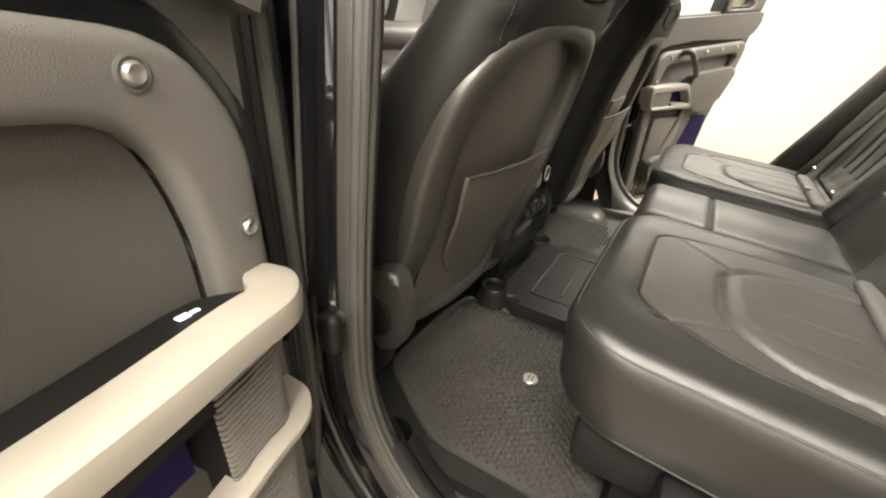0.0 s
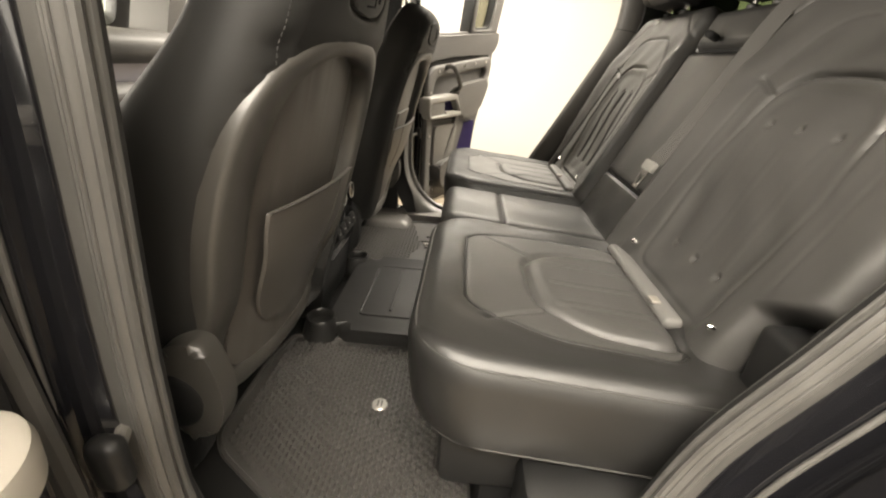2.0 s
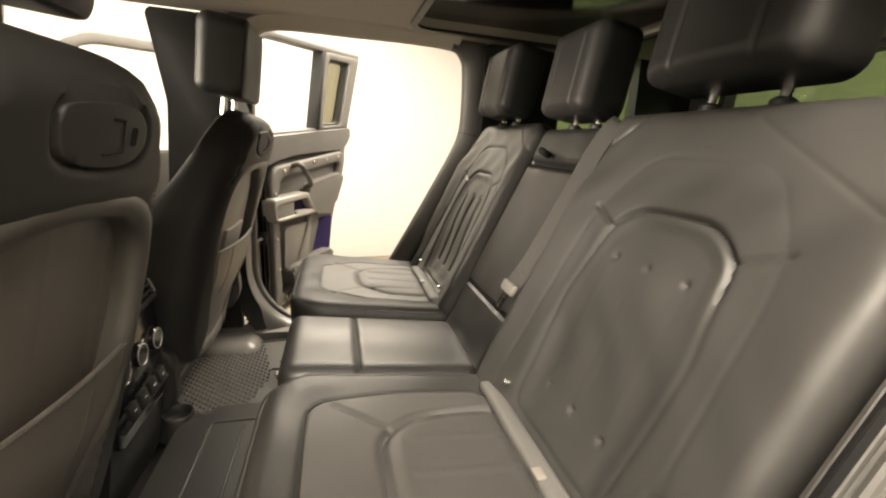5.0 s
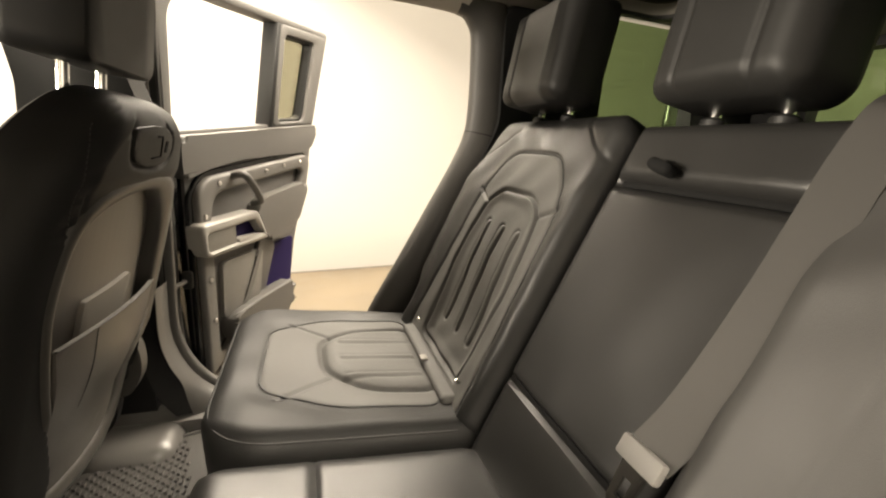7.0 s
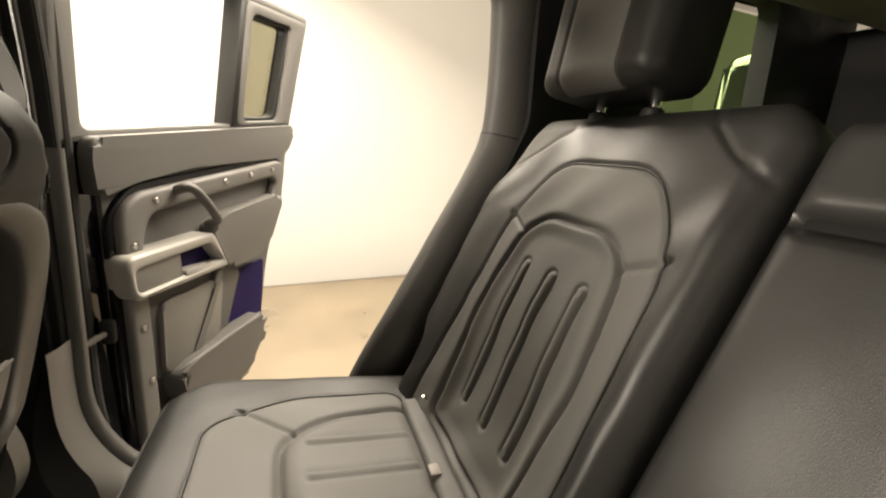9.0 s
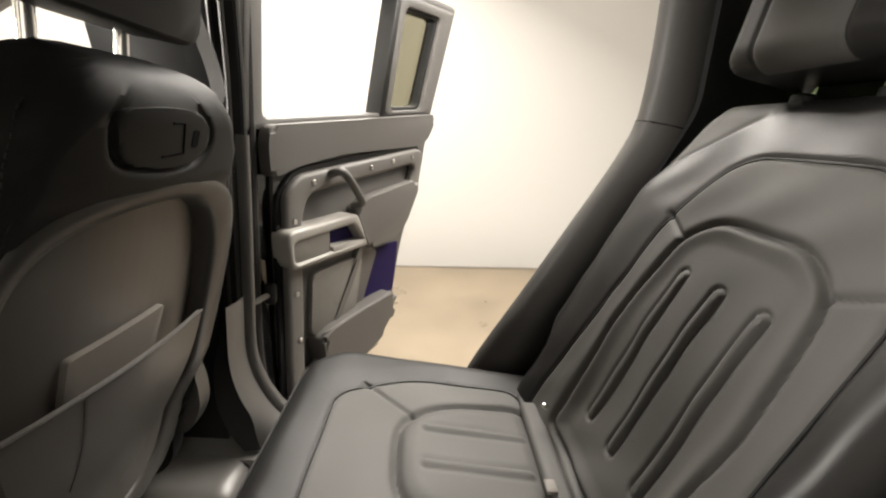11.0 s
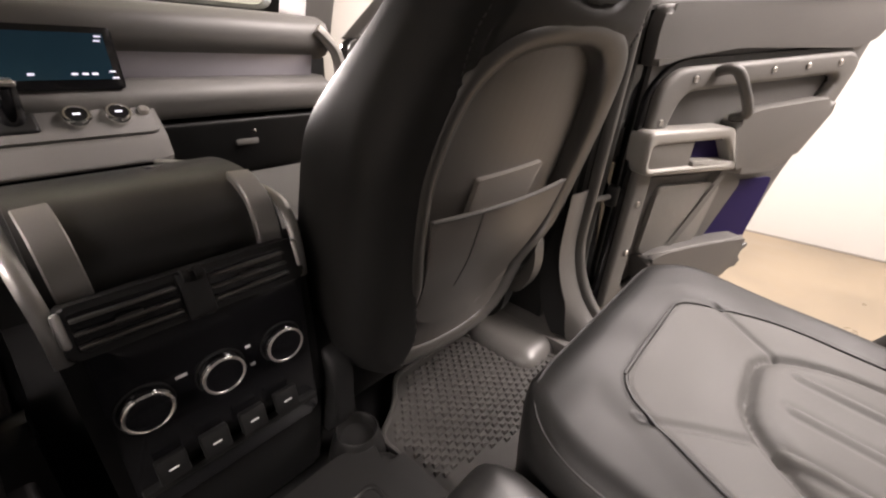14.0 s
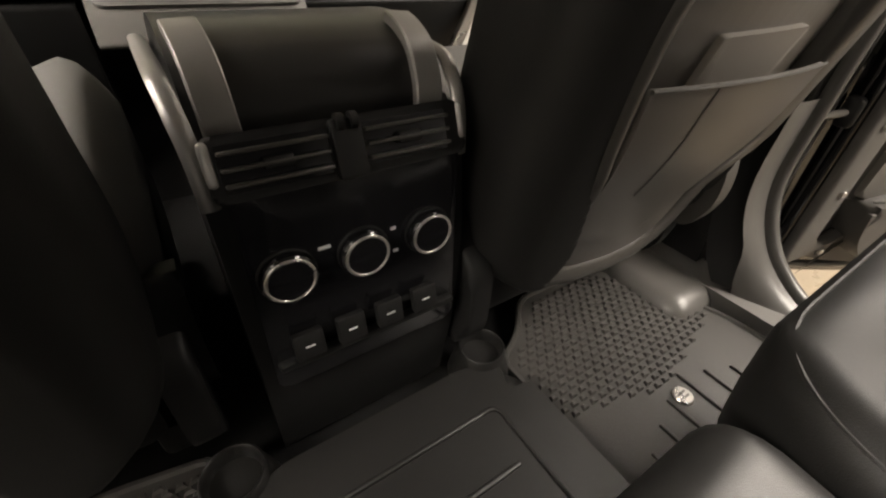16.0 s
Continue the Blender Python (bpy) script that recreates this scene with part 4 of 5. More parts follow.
    part("screwed_frame", prism(frame_poly(0.0), 0.002, 0.03, M, 0.012, 4, f_in), PLASTIC2, ob, "grey frame held by bright screws")
    for x, y in ((0.071, 0.634 + fz), (0.003 + fx * 0.4, 0.548 - 0.5 * fz), (0.006, 0.356), (0.015, 0.22), (0.06, 0.075), (0.322, 0.638 + fz), (0.447, 0.64 + fz), (0.575, 0.64 + fz)):
        c = M @ Vector((x, y, 0.030))
        part("screw_seat", lathe([(0.0115, -0.002), (0.0115, 0.0006), (0.0095, 0.0012), (0.0085, 0.0004)], c, n, 16), PLASTIC, ob)
        part("screw", lathe([(0.0075, -0.002), (0.0075, 0.001), (0.0055, 0.0035), (0.003, 0.0025)], c, n, 14), SILVER, ob, "bright screw head in a dished seat")
    part("arm_rest", prism(rounded([(0.235, 0.528), (0.30, 0.55), (0.59, 0.555), (0.618, 0.53), (0.505, 0.375), (0.305, 0.388), (0.29, 0.42)], [0.02, 0.02, 0.03, 0.03, 0.05, 0.02, 0.02]), -0.004, 0.046, M, 0.018, 4), PLASTIC2, ob, "grey padded armrest")
    # pull handle
    path = smooth_path([M @ Vector(p) for p in [(x + (0.10 if s < 0 else 0), y, z) for x, y, z in ((0.132, 0.640, 0.018), (0.138, 0.652, 0.048), (0.155, 0.645, 0.062), (0.19, 0.606, 0.066), (0.222, 0.568, 0.064), (0.24, 0.548, 0.055), (0.25, 0.534, 0.02))]], 5)
    part("pull_handle", tube(path, 0.0115, (0, 0, 1), k=12), PLASTIC, ob, "charcoal pull handle")
    # shelf with the latch bezel
    Q = M @ Matrix.Translation((along, -drop, deep))
    flat_m = frame_of(Q @ Vector((0, 0, 0)), u - Vector((0, 0, 0.11)), n, (0, 0, 1))
    part("shelf", prism(rounded([(0.005, 0.005), (-0.02, 0.03), (-0.018, 0.05), (0.02, 0.066 if s < 0 else 0.05), (0.235, 0.066 if s < 0 else 0.04), (0.235, 0.0), (0.03, 0.0)], 0.01), 0.475 if s < 0 else 0.512, 0.521, flat_m), DARK, ob, "black shelf under the recess")
    if s < 0:
        # seen from its hinge end: two bars wrap round a ribbed cover
        def bar(z0, z1):
            return smooth_path([Q @ Vector(p) for p in [(0.03 - 1.5 * along, z0, 0.0), (-0.008 - 0.75 * along, z0, 0.010), (-0.03 - 0.3 * along, z0, 0.028), (-0.034 - 0.1 * along, z0, 0.05), (-0.015, z0, 0.068), (0.03, z0, 0.073), (0.12, (z0 + z1) / 2, 0.074), (0.26, z1, 0.074)]], 6)
        wide = [(0.027, 0.012), (0.024, 0.015), (-0.006, 0.015), (-0.012, 0.011), (-0.014, 0.004), (-0.013, -0.012), (-0.009, -0.016), (0.027, -0.016)]
        slim = [(-0.009, -0.004), (-0.007, -0.006), (0.02, -0.006), (0.02, 0.004), (-0.007, 0.004), (-0.009, 0.003)]
        bz = part("latch_bezel", join(sweep(bar(0.520, 0.500), wide, (0, 0, 1), grow=16), sweep(bar(0.392, 0.355), slim, (0, 0, 1))), CREAM, ob, "pale metal latch bezel")
        wrap = rounded([(0.02, 0.0), (-0.02, 0.022), (-0.027, 0.045), (-0.008, 0.062), (0.055, 0.066), (0.055, 0.0)], [0.0, 0.02, 0.02, 0.02, 0.003, 0.0], 5)
        part("latch_cover", prism(wrap, 0.388, 0.51, flat_m), DARK, bz, "grey ribbed cover")
        skin = [Vector(p) for p in wrap[1:-1]]
        for i in range(19):
            z = 0.397 + i * 0.0060
            part("rib", tube([Q @ Vector((p.x, z - 0.1 * p.x, p.y)) for p in skin], 0.0021, (0, 0, 1), k=5), GRILLE, bz)
        low_w = [(x * 0.9 - 0.004, y * 0.92) for x, y in wrap]
        spk_end = part("speaker_end", prism(low_w, 0.22, 0.375, flat_m), DARK, ob, "grey ribbed speaker end")
        for i in range(25):
            z = 0.226 + i * 0.0060
            part("rib", tube([Q @ Vector((p[0], z - 0.1 * p[0], p[1])) for p in low_w[1:-1]], 0.0021, (0, 0, 1), k=5), GRILLE, spk_end)
    else:
        b_out = rounded([(-0.047, 0.538), (0.228, 0.520), (0.286, 0.407), (-0.037, 0.436)], [0.025, 0.02, 0.015, 0.03], 5)
        b_in = rounded([(-0.026, 0.506), (0.210, 0.494), (0.256, 0.432), (-0.022, 0.450)], [0.015, 0.012, 0.008, 0.02], 5)
        bz = part("latch_bezel", prism(b_out, 0.0, 0.056, Q, 0.009, 4, b_in), BEZEL, ob, "satin grey latch bezel")
        part("latch_cover", prism(rounded([(-0.03, 0.512), (0.108, 0.506), (0.112, 0.436), (-0.026, 0.448)], [0.02, 0.004, 0.004, 0.02]), 0.0, 0.048, Q, 0.006, 3), GRILLE, bz, "smooth grey cover")
        part("latch_lever", prism(rounded([(0.118, 0.452), (0.268, 0.433), (0.272, 0.419), (0.118, 0.438)], 0.005), 0.02, 0.054, Q, 0.004), BEZEL, bz, "satin latch lever")
    part("latch_recess", prism([(0.10, 0.505), (0.215, 0.498), (0.26, 0.43), (0.10, 0.44)], 0.004, 0.02, Q) if s > 0 else prism([(0.06, 0.50), (0.26, 0.49), (0.28, 0.37), (0.06, 0.385)], 0.004, 0.026, Q), PURPLE, bz)
    sym = Q @ (Vector((0.025, 0.5205, 0.018)) if s < 0 else Vector((0.055, 0.5165, 0.03)))
    for du, dn, w, h in ((-0.006, 0.0, 0.007, 0.004), (0.004, 0.0, 0.010, 0.007)):
        part("lock_symbol", rbox((du, dn, 0), (w, h, 0.0012), 0.0005, m=frame_of(sym, u.normalized(), n, (0, 0, 1))), ICON, ob, "lit lock symbol")
    # speaker cover, pocket
    part("lower_panel", prism(rounded([(0.03, 0.41), (0.30, 0.39), (0.40, 0.35), (0.30, 0.15), (0.03, 0.20)], 0.02), -0.002, 0.012, M, 0.005), PLASTIC, ob)
    sp = rounded([(0.068, 0.388), (0.296, 0.365), (0.262, 0.17), (0.062, 0.20)], [0.025, 0.02, 0.05, 0.02], 5)
    part("speaker_cover", prism(sp, 0.0, 0.026, M, 0.007, 3), GRILLE if s > 0 else PLASTIC, ob, "grey speaker cover")
    part("pocket_back", prism(rounded([(0.375, 0.348), (0.545, 0.335), (0.515, 0.10), (0.30, 0.15)], 0.02), -0.002, 0.006, M), PURPLE, ob, "violet-lit pocket lining")
    lip = rounded([(0.070, 0.196), (0.12, 0.208), (0.25, 0.202), (0.38, 0.190), (0.452, 0.180), (0.466, 0.13), (0.42, 0.055), (0.30, 0.03), (0.15, 0.045), (0.085, 0.11)], [0.012, 0.02, 0.05, 0.05, 0.015, 0.04, 0.05, 0.06, 0.06, 0.04])
    part("door_pocket", prism(lip, 0.0, 0.062, M, 0.026, 5), PLASTIC, ob, "charcoal bulging door pocket")
    part("pocket_rim", tube(smooth_path([M @ Vector(p) for p in [(0.085, 0.199, 0.040), (0.12, 0.206, 0.052), (0.25, 0.201, 0.056), (0.38, 0.189, 0.055), (0.448, 0.180, 0.042)]], 5), 0.0045, n), PLASTIC2, ob)
    # seals on the inner edge
    edge = smooth_path([M @ Vector(p) for p in [(-0.065, 1.08, -0.02), (-0.075, 0.8, -0.015), (-0.08, 0.5, -0.012), (-0.08, 0.2, -0.012), (-0.03, 0.05, -0.012), (0.12, 0.0, -0.012), (0.45, -0.035, -0.012)]], 6)
    part("rubber_seal", tube(edge, 0.009, n), SEAL, ob)
    part("rubber_seal", tube([p + n * -0.035 for p in edge], 0.007, n), SEAL, ob)
    return ob


rear_door((0.925, 0.575), 64, 1)
rear_door((-0.94, 0.67), 80, -1, 0.032, 0.012, 0.055, 0.035)


def front_door():
    """The open front door beyond its seat: lower panel and window frame."""
    u = Vector((0.542, -0.84, 0))
    M = frame_of((0.90, 1.70, 0), u, (0, 0, 1), (-0.84, -0.542, 0))
    ob = thing("car_door", "open black front car door with bare window frame", "car door", (1.15, 1.3, 0.0))
    part("door_skin", prism(rounded([(0.0, 0.0), (0.0, 0.66), (0.95, 0.68), (0.95, 0.0)], 0.04), -0.10, 0.0, M, 0.01), PAINT, ob, "gloss black painted outer panel")
    part("inner_panel", prism(rounded([(0.04, 0.03), (0.04, 0.66), (0.92, 0.68), (0.92, 0.03)], 0.04), 0.0, 0.03, M, 0.01), PLASTIC, ob)
    o = rounded([(0.0, 0.655), (0.40, 1.06), (0.52, 1.14), (0.96, 1.15), (0.96, 0.67)], [0.01, 0.1, 0.05, 0.03, 0.01])
    i = rounded([(0.075, 0.675), (0.43, 1.03), (0.53, 1.10), (0.92, 1.11), (0.92, 0.69)], [0.01, 0.1, 0.05, 0.03, 0.01])
    part("window_frame", prism(o, -0.06, 0.0, M, 0.008, 2, i), PLASTIC2, ob, "grey window frame")
    return ob


front_door()


def closed_door():
    """The shut front door beside the left front seat."""
    m = frame_of((0, 0, 0), (0, 1, 0), (0, 0, 1), (1, 0, 0))
    ob = thing("car_door", "shut black front car door with dark inner trim", "car door", (-0.80, 1.2, 0.0))
    poly = rounded([(0.76, -0.05), (0.76, 0.70), (1.66, 0.68), (1.66, -0.05)], 0.03)
    part("door_skin", prism(poly, -0.92, -0.82, m, 0.0), PAINT, ob, "gloss black painted outer panel")
    part("inner_panel", prism(poly, -0.82, -0.76, m, 0.015, 3), DARK, ob, "black inner trim")
    part("belt_trim", prism(rounded([(0.77, 0.60), (0.77, 0.71), (1.64, 0.69), (1.64, 0.58)], 0.02), -0.765, -0.735, m, 0.012, 3), PLASTIC, ob, "charcoal soft upper trim")
    return ob


closed_door()


# ---- floor mats ----
def mat_tray(name, poly, z, label, thick=0.014, rim=0.012):
    ob = thing(name, label, "floor mat", (sum(p[0] for p in poly) / len(poly), sum(p[1] for p in poly) / len(poly), z), "rubber floor mats")
    part("sheet", prism(poly, z - thick, z, ID, 0.004), MATR, ob)
    part("raised_rim", tube([(x, y, z) for x, y in poly], rim * 0.5, (0, 0, 1), True, 6), MATR, ob)
    return ob


def studs(ob, poly, skip, z, dx=0.021, dy=0.0125):
    """Rows of small raised crescents on the mat, in one mesh."""
    bm = bmesh.new()
    xs, ys = [p[0] for p in poly], [p[1] for p in poly]
    j, y = 0, min(ys)
    while y < max(ys):
        x = min(xs) + (j % 2) * dx / 2
        while x < max(xs):
            a, b = np.array([[x]]), np.array([[y]])
            if inside(a, b, poly)[0, 0] and line_dist(a, b, poly, True)[0, 0] > 0.018 and not skip(x, y):
                top = [bm.verts.new((x + sx * 0.006, y + sy * 0.0035, z + 0.0048)) for sx, sy in ((-0.7, -0.8), (0.7, -0.8), (0.4, 0.8), (-0.4, 0.8))]
                low = [bm.verts.new((x + sx * 0.009, y + sy * 0.0052, z - 0.002)) for sx, sy in ((-1, -1), (1, -1), (0.6, 1), (-0.6, 1))]
                bm.faces.new(top)
                for i in range(4):
                    bm.faces.new((low[i], low[(i + 1) % 4], top[(i + 1) % 4], top[i]))
            x += dx
        y += dy
        j += 1
    return tagged(part("studs", bm, MATR, ob, "raised crescent studs", smooth=False), kind="stuff")


R_MAT = rounded([(0.232, 0.30), (0.232, 0.70), (0.30, 0.735), (0.36, 0.80), (0.58, 0.80), (0.61, 0.70), (0.69, 0.56), (0.69, 0.30)], [0.03, 0.02, 0.03, 0.03, 0.03, 0.05, 0.05, 0.03])
mr = mat_tray("floor_mat", R_MAT, 0.004, "black rubber floor mat with raised studs and round badge")
studs(mr, R_MAT, lambda x, y: y < 0.515 + 0.25 * abs(x - 0.44), 0.004)
for i, x in enumerate((0.31, 0.36, 0.41, 0.47, 0.52, 0.57, 0.62)):
    part("rib", rbox((x, 0.47 - 0.02 * abs(i - 3), 0.006), (0.006, 0.10, 0.006), 0.002), MATR, mr)
L_MAT = rounded([(-0.21, 0.30), (-0.21, 0.78), (-0.33, 0.80), (-0.535, 0.80), (-0.575, 0.77), (-0.683, 0.60), (-0.672, 0.30)], [0.03, 0.02, 0.03, 0.03, 0.03, 0.05, 0.03])
ml = mat_tray("floor_mat", L_MAT, 0.004, "black rubber floor mat with fine ribbing and round badge")
studs(ml, L_MAT, lambda x, y: False, 0.004, 0.0165, 0.0105)


def tray_wall(ob, low, high, z0, z1):
    """The smooth raised border of a mat tray, between its foot and its lip."""
    bm = bmesh.new()
    a, b = smooth_path([(x, y, 0) for x, y in low], 6), smooth_path([(x, y, 0) for x, y in high], 6)
    rows = []
    for t, lift in ((0.0, -0.006), (0.05, 0.006), (0.6, 0.6), (0.92, 0.96), (1.0, 1.0), (1.06, 0.9)):
        rows.append([bm.verts.new((p.x + (q.x - p.x) * t, p.y + (q.y - p.y) * t, z0 + (z1 - z0) * lift)) for p, q in zip(a, b)])
    for r, q in zip(rows, rows[1:]):
        for i in range(len(r) - 1):
            bm.faces.new((r[i], r[i + 1], q[i + 1], q[i]))
    part("tray_wall", bm, RUBBER, ob, "smooth raised border", angle=60)


tray_wall(ml, [(-0.53, 0.802), (-0.575, 0.775), (-0.635, 0.68), (-0.683, 0.60), (-0.68, 0.45), (-0.672, 0.30)], [(-0.55, 0.87), (-0.63, 0.86), (-0.70, 0.76), (-0.762, 0.62), (-0.765, 0.45), (-0.76, 0.30)], 0.004, 0.05)
for ob, x, y in ((mr, 0.437, 0.49), (ml, -0.422, 0.507)):
    part("badge", lathe([(0.0, 0), (0.017, 0.0), (0.017, 0.006), (0.015, 0.008), (0.0, 0.008)], (x, y, 0.002), (0, 0, 1), 24), SILVER, ob, "round silver badge with plain bars")
    for dy in (-0.004, 0.004):
        part("badge_bar", rbox((x, y + dy, 0.0105), (0.018, 0.0035, 0.001), 0.0005), PLASTIC, ob)

C_MAT = rounded([(-0.22, 0.28), (-0.22, 0.655), (-0.15, 0.70), (0.15, 0.70), (0.22, 0.655), (0.22, 0.28)], 0.03)
tunnel = thing("tunnel_mat", "black rubber centre mat over the floor tunnel with moulded ribs", "floor mat", (0, 0.45, 0.0), "rubber floor mats")
part("sheet", prism(C_MAT, -0.02, 0.045, ID, 0.03, 5), RUBBER, tunnel)
part("inset", prism(rounded([(-0.15, 0.30), (-0.15, 0.625), (0.15, 0.625), (0.15, 0.30)], 0.02), 0.0445, 0.049, ID, 0.0035, 2, rounded([(-0.142, 0.308), (-0.142, 0.617), (0.142, 0.617), (0.142, 0.308)], 0.014)), RUBBER, tunnel)
for x, ln in ((-0.12, 0.20), (-0.04, 0.22), (0.04, 0.22), (0.12, 0.20)):
    part("rib", rbox((0.0, 0.50 + x, 0.047), (0.24, 0.008, 0.008), 0.003), RUBBER, tunnel)
for s in (-1, 1):
    part("collar", lathe([(0.052, 0.0), (0.047, 0.022), (0.040, 0.046), (0.0385, 0.056), (0.036, 0.059), (0.033, 0.056), (0.031, 0.036), (0.004, 0.034)], (s * 0.188, 0.712, 0.0), (0, 0, 1), 28), RUBBER, tunnel, "raised round rubber collar")

# pale lining at the foot of the pillars and the seat step
for s in (-1, 1):
    b = 0.605 if s > 0 else 0.62
    if s > 0:
        solo("kick_trim", rbox((s * 0.665, b + 0.085, -0.02), (0.17, 0.22, 0.11), 0.05, 6), STEPPED, "grey plastic trim at the foot of the pillar", "trim", "structure")
    solo("seat_step", rbox((s * 0.70, 0.11, 0.08), (0.09, 0.30, 0.24), 0.02), DARK, "charcoal plastic step trim beside the rear seat", "trim", "structure")
    solo("wheel_housing", rbox((s * 0.66, -0.55, 0.25), (0.16, 0.8, 0.5), 0.08, 4), CARPET, "carpeted rear wheel housing", "trim", "structure")
solo("seat_riser", rbox((0, 0.13, 0.06), (1.3, 0.36, 0.16), 0.03), CARPET, "black carpeted riser under the rear seat", "trim", "structure")


# ---- centre console ----
def console():
    ob = thing("centre_console", "black centre console with padded armrest, air vents and climate dials", "console", (0, 0.95, 0.0))
    m = frame_of((0, 0, 0), (0, 1, 0), (0, 0, 1), (1, 0, 0))
    side = rounded([(0.715, 0.16), (0.71, 0.30), (0.725, 0.42), (0.775, 0.465), (1.30, 0.40), (1.36, 0.20), (1.36, 0.0), (0.74, 0.0)], 0.02)
    part("body", prism(side, -0.125, 0.125, m, 0.012), DARK, ob)
    F = frame_of((0, 0.708, 0.30), (1, 0, 0), (0, 0.03, 1), (0, -1, 0))
    part("face", prism(rounded([(-0.112, -0.12), (0.112, -0.12), (0.108, 0.125), (-0.108, 0.125)], 0.012), -0.02, 0.004, F, 0.004), PIANO, ob, "gloss black control panel")
    # vents
    V = frame_of((0, 0.712, 0.434), (1, 0, 0), (0, 0.35, 0.94), (0, -0.94, 0.35))
    part("vent_surround", prism(rounded([(-0.118, -0.024), (0.112, -0.024), (0.108, 0.026), (-0.114, 0.026)], 0.008), -0.03, 0.006, V, 0.004), DARK, ob)
    for c in (-0.066, 0.048):
        vent = part("air_vent", prism(rounded([(c - 0.042, -0.017), (c + 0.042, -0.017), (c + 0.042, 0.019), (c - 0.042, 0.019)], 0.003), 0.004, 0.0075, V), PIANO, ob, "black air vent")
        for k in (-0.011, 0.001, 0.013):
            part("slat", rbox((c, k, 0.011), (0.082, 0.0032, 0.012), 0.0012, m=V), RIM, vent)
        part("vent_tab", rbox((c, 0.001, 0.0125), (0.024, 0.010, 0.008), 0.003, m=V), DARK, vent)
    for s in (-1, 1):
        part("vent_end", rbox((s * 0.111 - 0.003, 0.006, 0.004), (0.008, 0.034, 0.010), 0.004, 3, m=V), DIM, ob, "satin metal end piece")
    part("vent_bridge", rbox((-0.008, 0.0, 0.006), (0.028, 0.05, 0.016), 0.004, m=V), DARK, ob)
    for x in (-0.014, -0.002):
        part("vent_wheel", lathe([(0.007, -0.003), (0.007, 0.003)], V @ Vector((x, 0.022, 0.013)), (1, 0, 0), 16), DARK, ob)
    # dials
    for x in (-0.078, -0.003, 0.072):
        c = F @ Vector((x, 0.028, 0.004))
        dial = part("dial", lathe([(0.0255, 0), (0.0255, 0.010), (0.0235, 0.012), (0.0205, 0.0122), (0.0, 0.0124)], c, (0, -1, 0.03), 32), PIANO, ob, "gloss black dial")
        part("dial_ring", lathe([(0.0236, 0.011), (0.0236, 0.0124), (0.0228, 0.0132), (0.0213, 0.0134), (0.0207, 0.0128), (0.0207, 0.0116)], c, (0, -1, 0.03), 36), SILVER, dial, "thin bright ring")
        part("base_ring", lathe([(0.0275, 0), (0.0277, 0.0015), (0.0270, 0.0022), (0.0266, 0.0015)], c, (0, -1, 0.03), 36), DARK, dial)
    for x, y, w in ((-0.041, 0.045, 0.012), (0.031, 0.043, 0.006), (0.033, 0.015, 0.006)):
        part("symbol", rbox((x, y, 0.0045), (w, 0.004, 0.0008), 0.0005, m=F), MARK, ob, "small white symbol")
    # buttons and sockets
    for x in (-0.075, -0.029, 0.016, 0.061):
        key = part("socket_cover", rbox((x, -0.057, 0.004), (0.031, 0.03, 0.010), 0.0025, m=F @ Matrix.Rotation(radians(-12), 4, "X")), DARK, ob, "square black socket cover")
        part("symbol", rbox((x, -0.057, 0.0094), (0.010, 0.002, 0.0008), 0.0004, m=F @ Matrix.Rotation(radians(-12), 4, "X")), MARK, key)
    part("lower_lip", rbox((0, -0.082, 0.006), (0.215, 0.010, 0.016), 0.004, m=F), DARK, ob)
    # armrest lid with metal grips
    lid = rounded([(0.752, 0.42), (0.752, 0.465), (0.772, 0.498), (0.83, 0.516), (0.92, 0.514), (1.13, 0.455), (1.13, 0.41)], [0.01, 0.03, 0.04, 0.04, 0.05, 0.02, 0.01], 5)
    part("armrest_lid", prism(lid, -0.116, 0.116, m, 0.036, 6), LID, ob, "black leather armrest lid")
    for s in (-1, 1):
        path = smooth_path([(s * 0.094, 0.744, 0.432), (s * 0.095, 0.747, 0.465), (s * 0.096, 0.764, 0.496), (s * 0.097, 0.79, 0.511), (s * 0.098, 0.815, 0.517)], 5)
        part("grip", sweep(path, [(-0.014, -0.006), (0.014, -0.006), (0.014, 0.0025), (0.0125, 0.004), (-0.0125, 0.004), (-0.014, 0.0025)], (0, -1, 0.6)), DIM, ob, "satin metal grip")
        part("side_rail", sweep(smooth_path([(s * 0.120, 0.722, 0.40), (s * 0.121, 0.728, 0.44), (s * 0.124, 0.748, 0.472), (s * 0.127, 0.80, 0.490), (s * 0.130, 1.0, 0.476), (s * 0.132, 1.28, 0.42)], 5), ring(0.0055, 0.008, 10), (1, 0, 0)), DIM, ob, "satin metal edge rail")
    return ob


console()


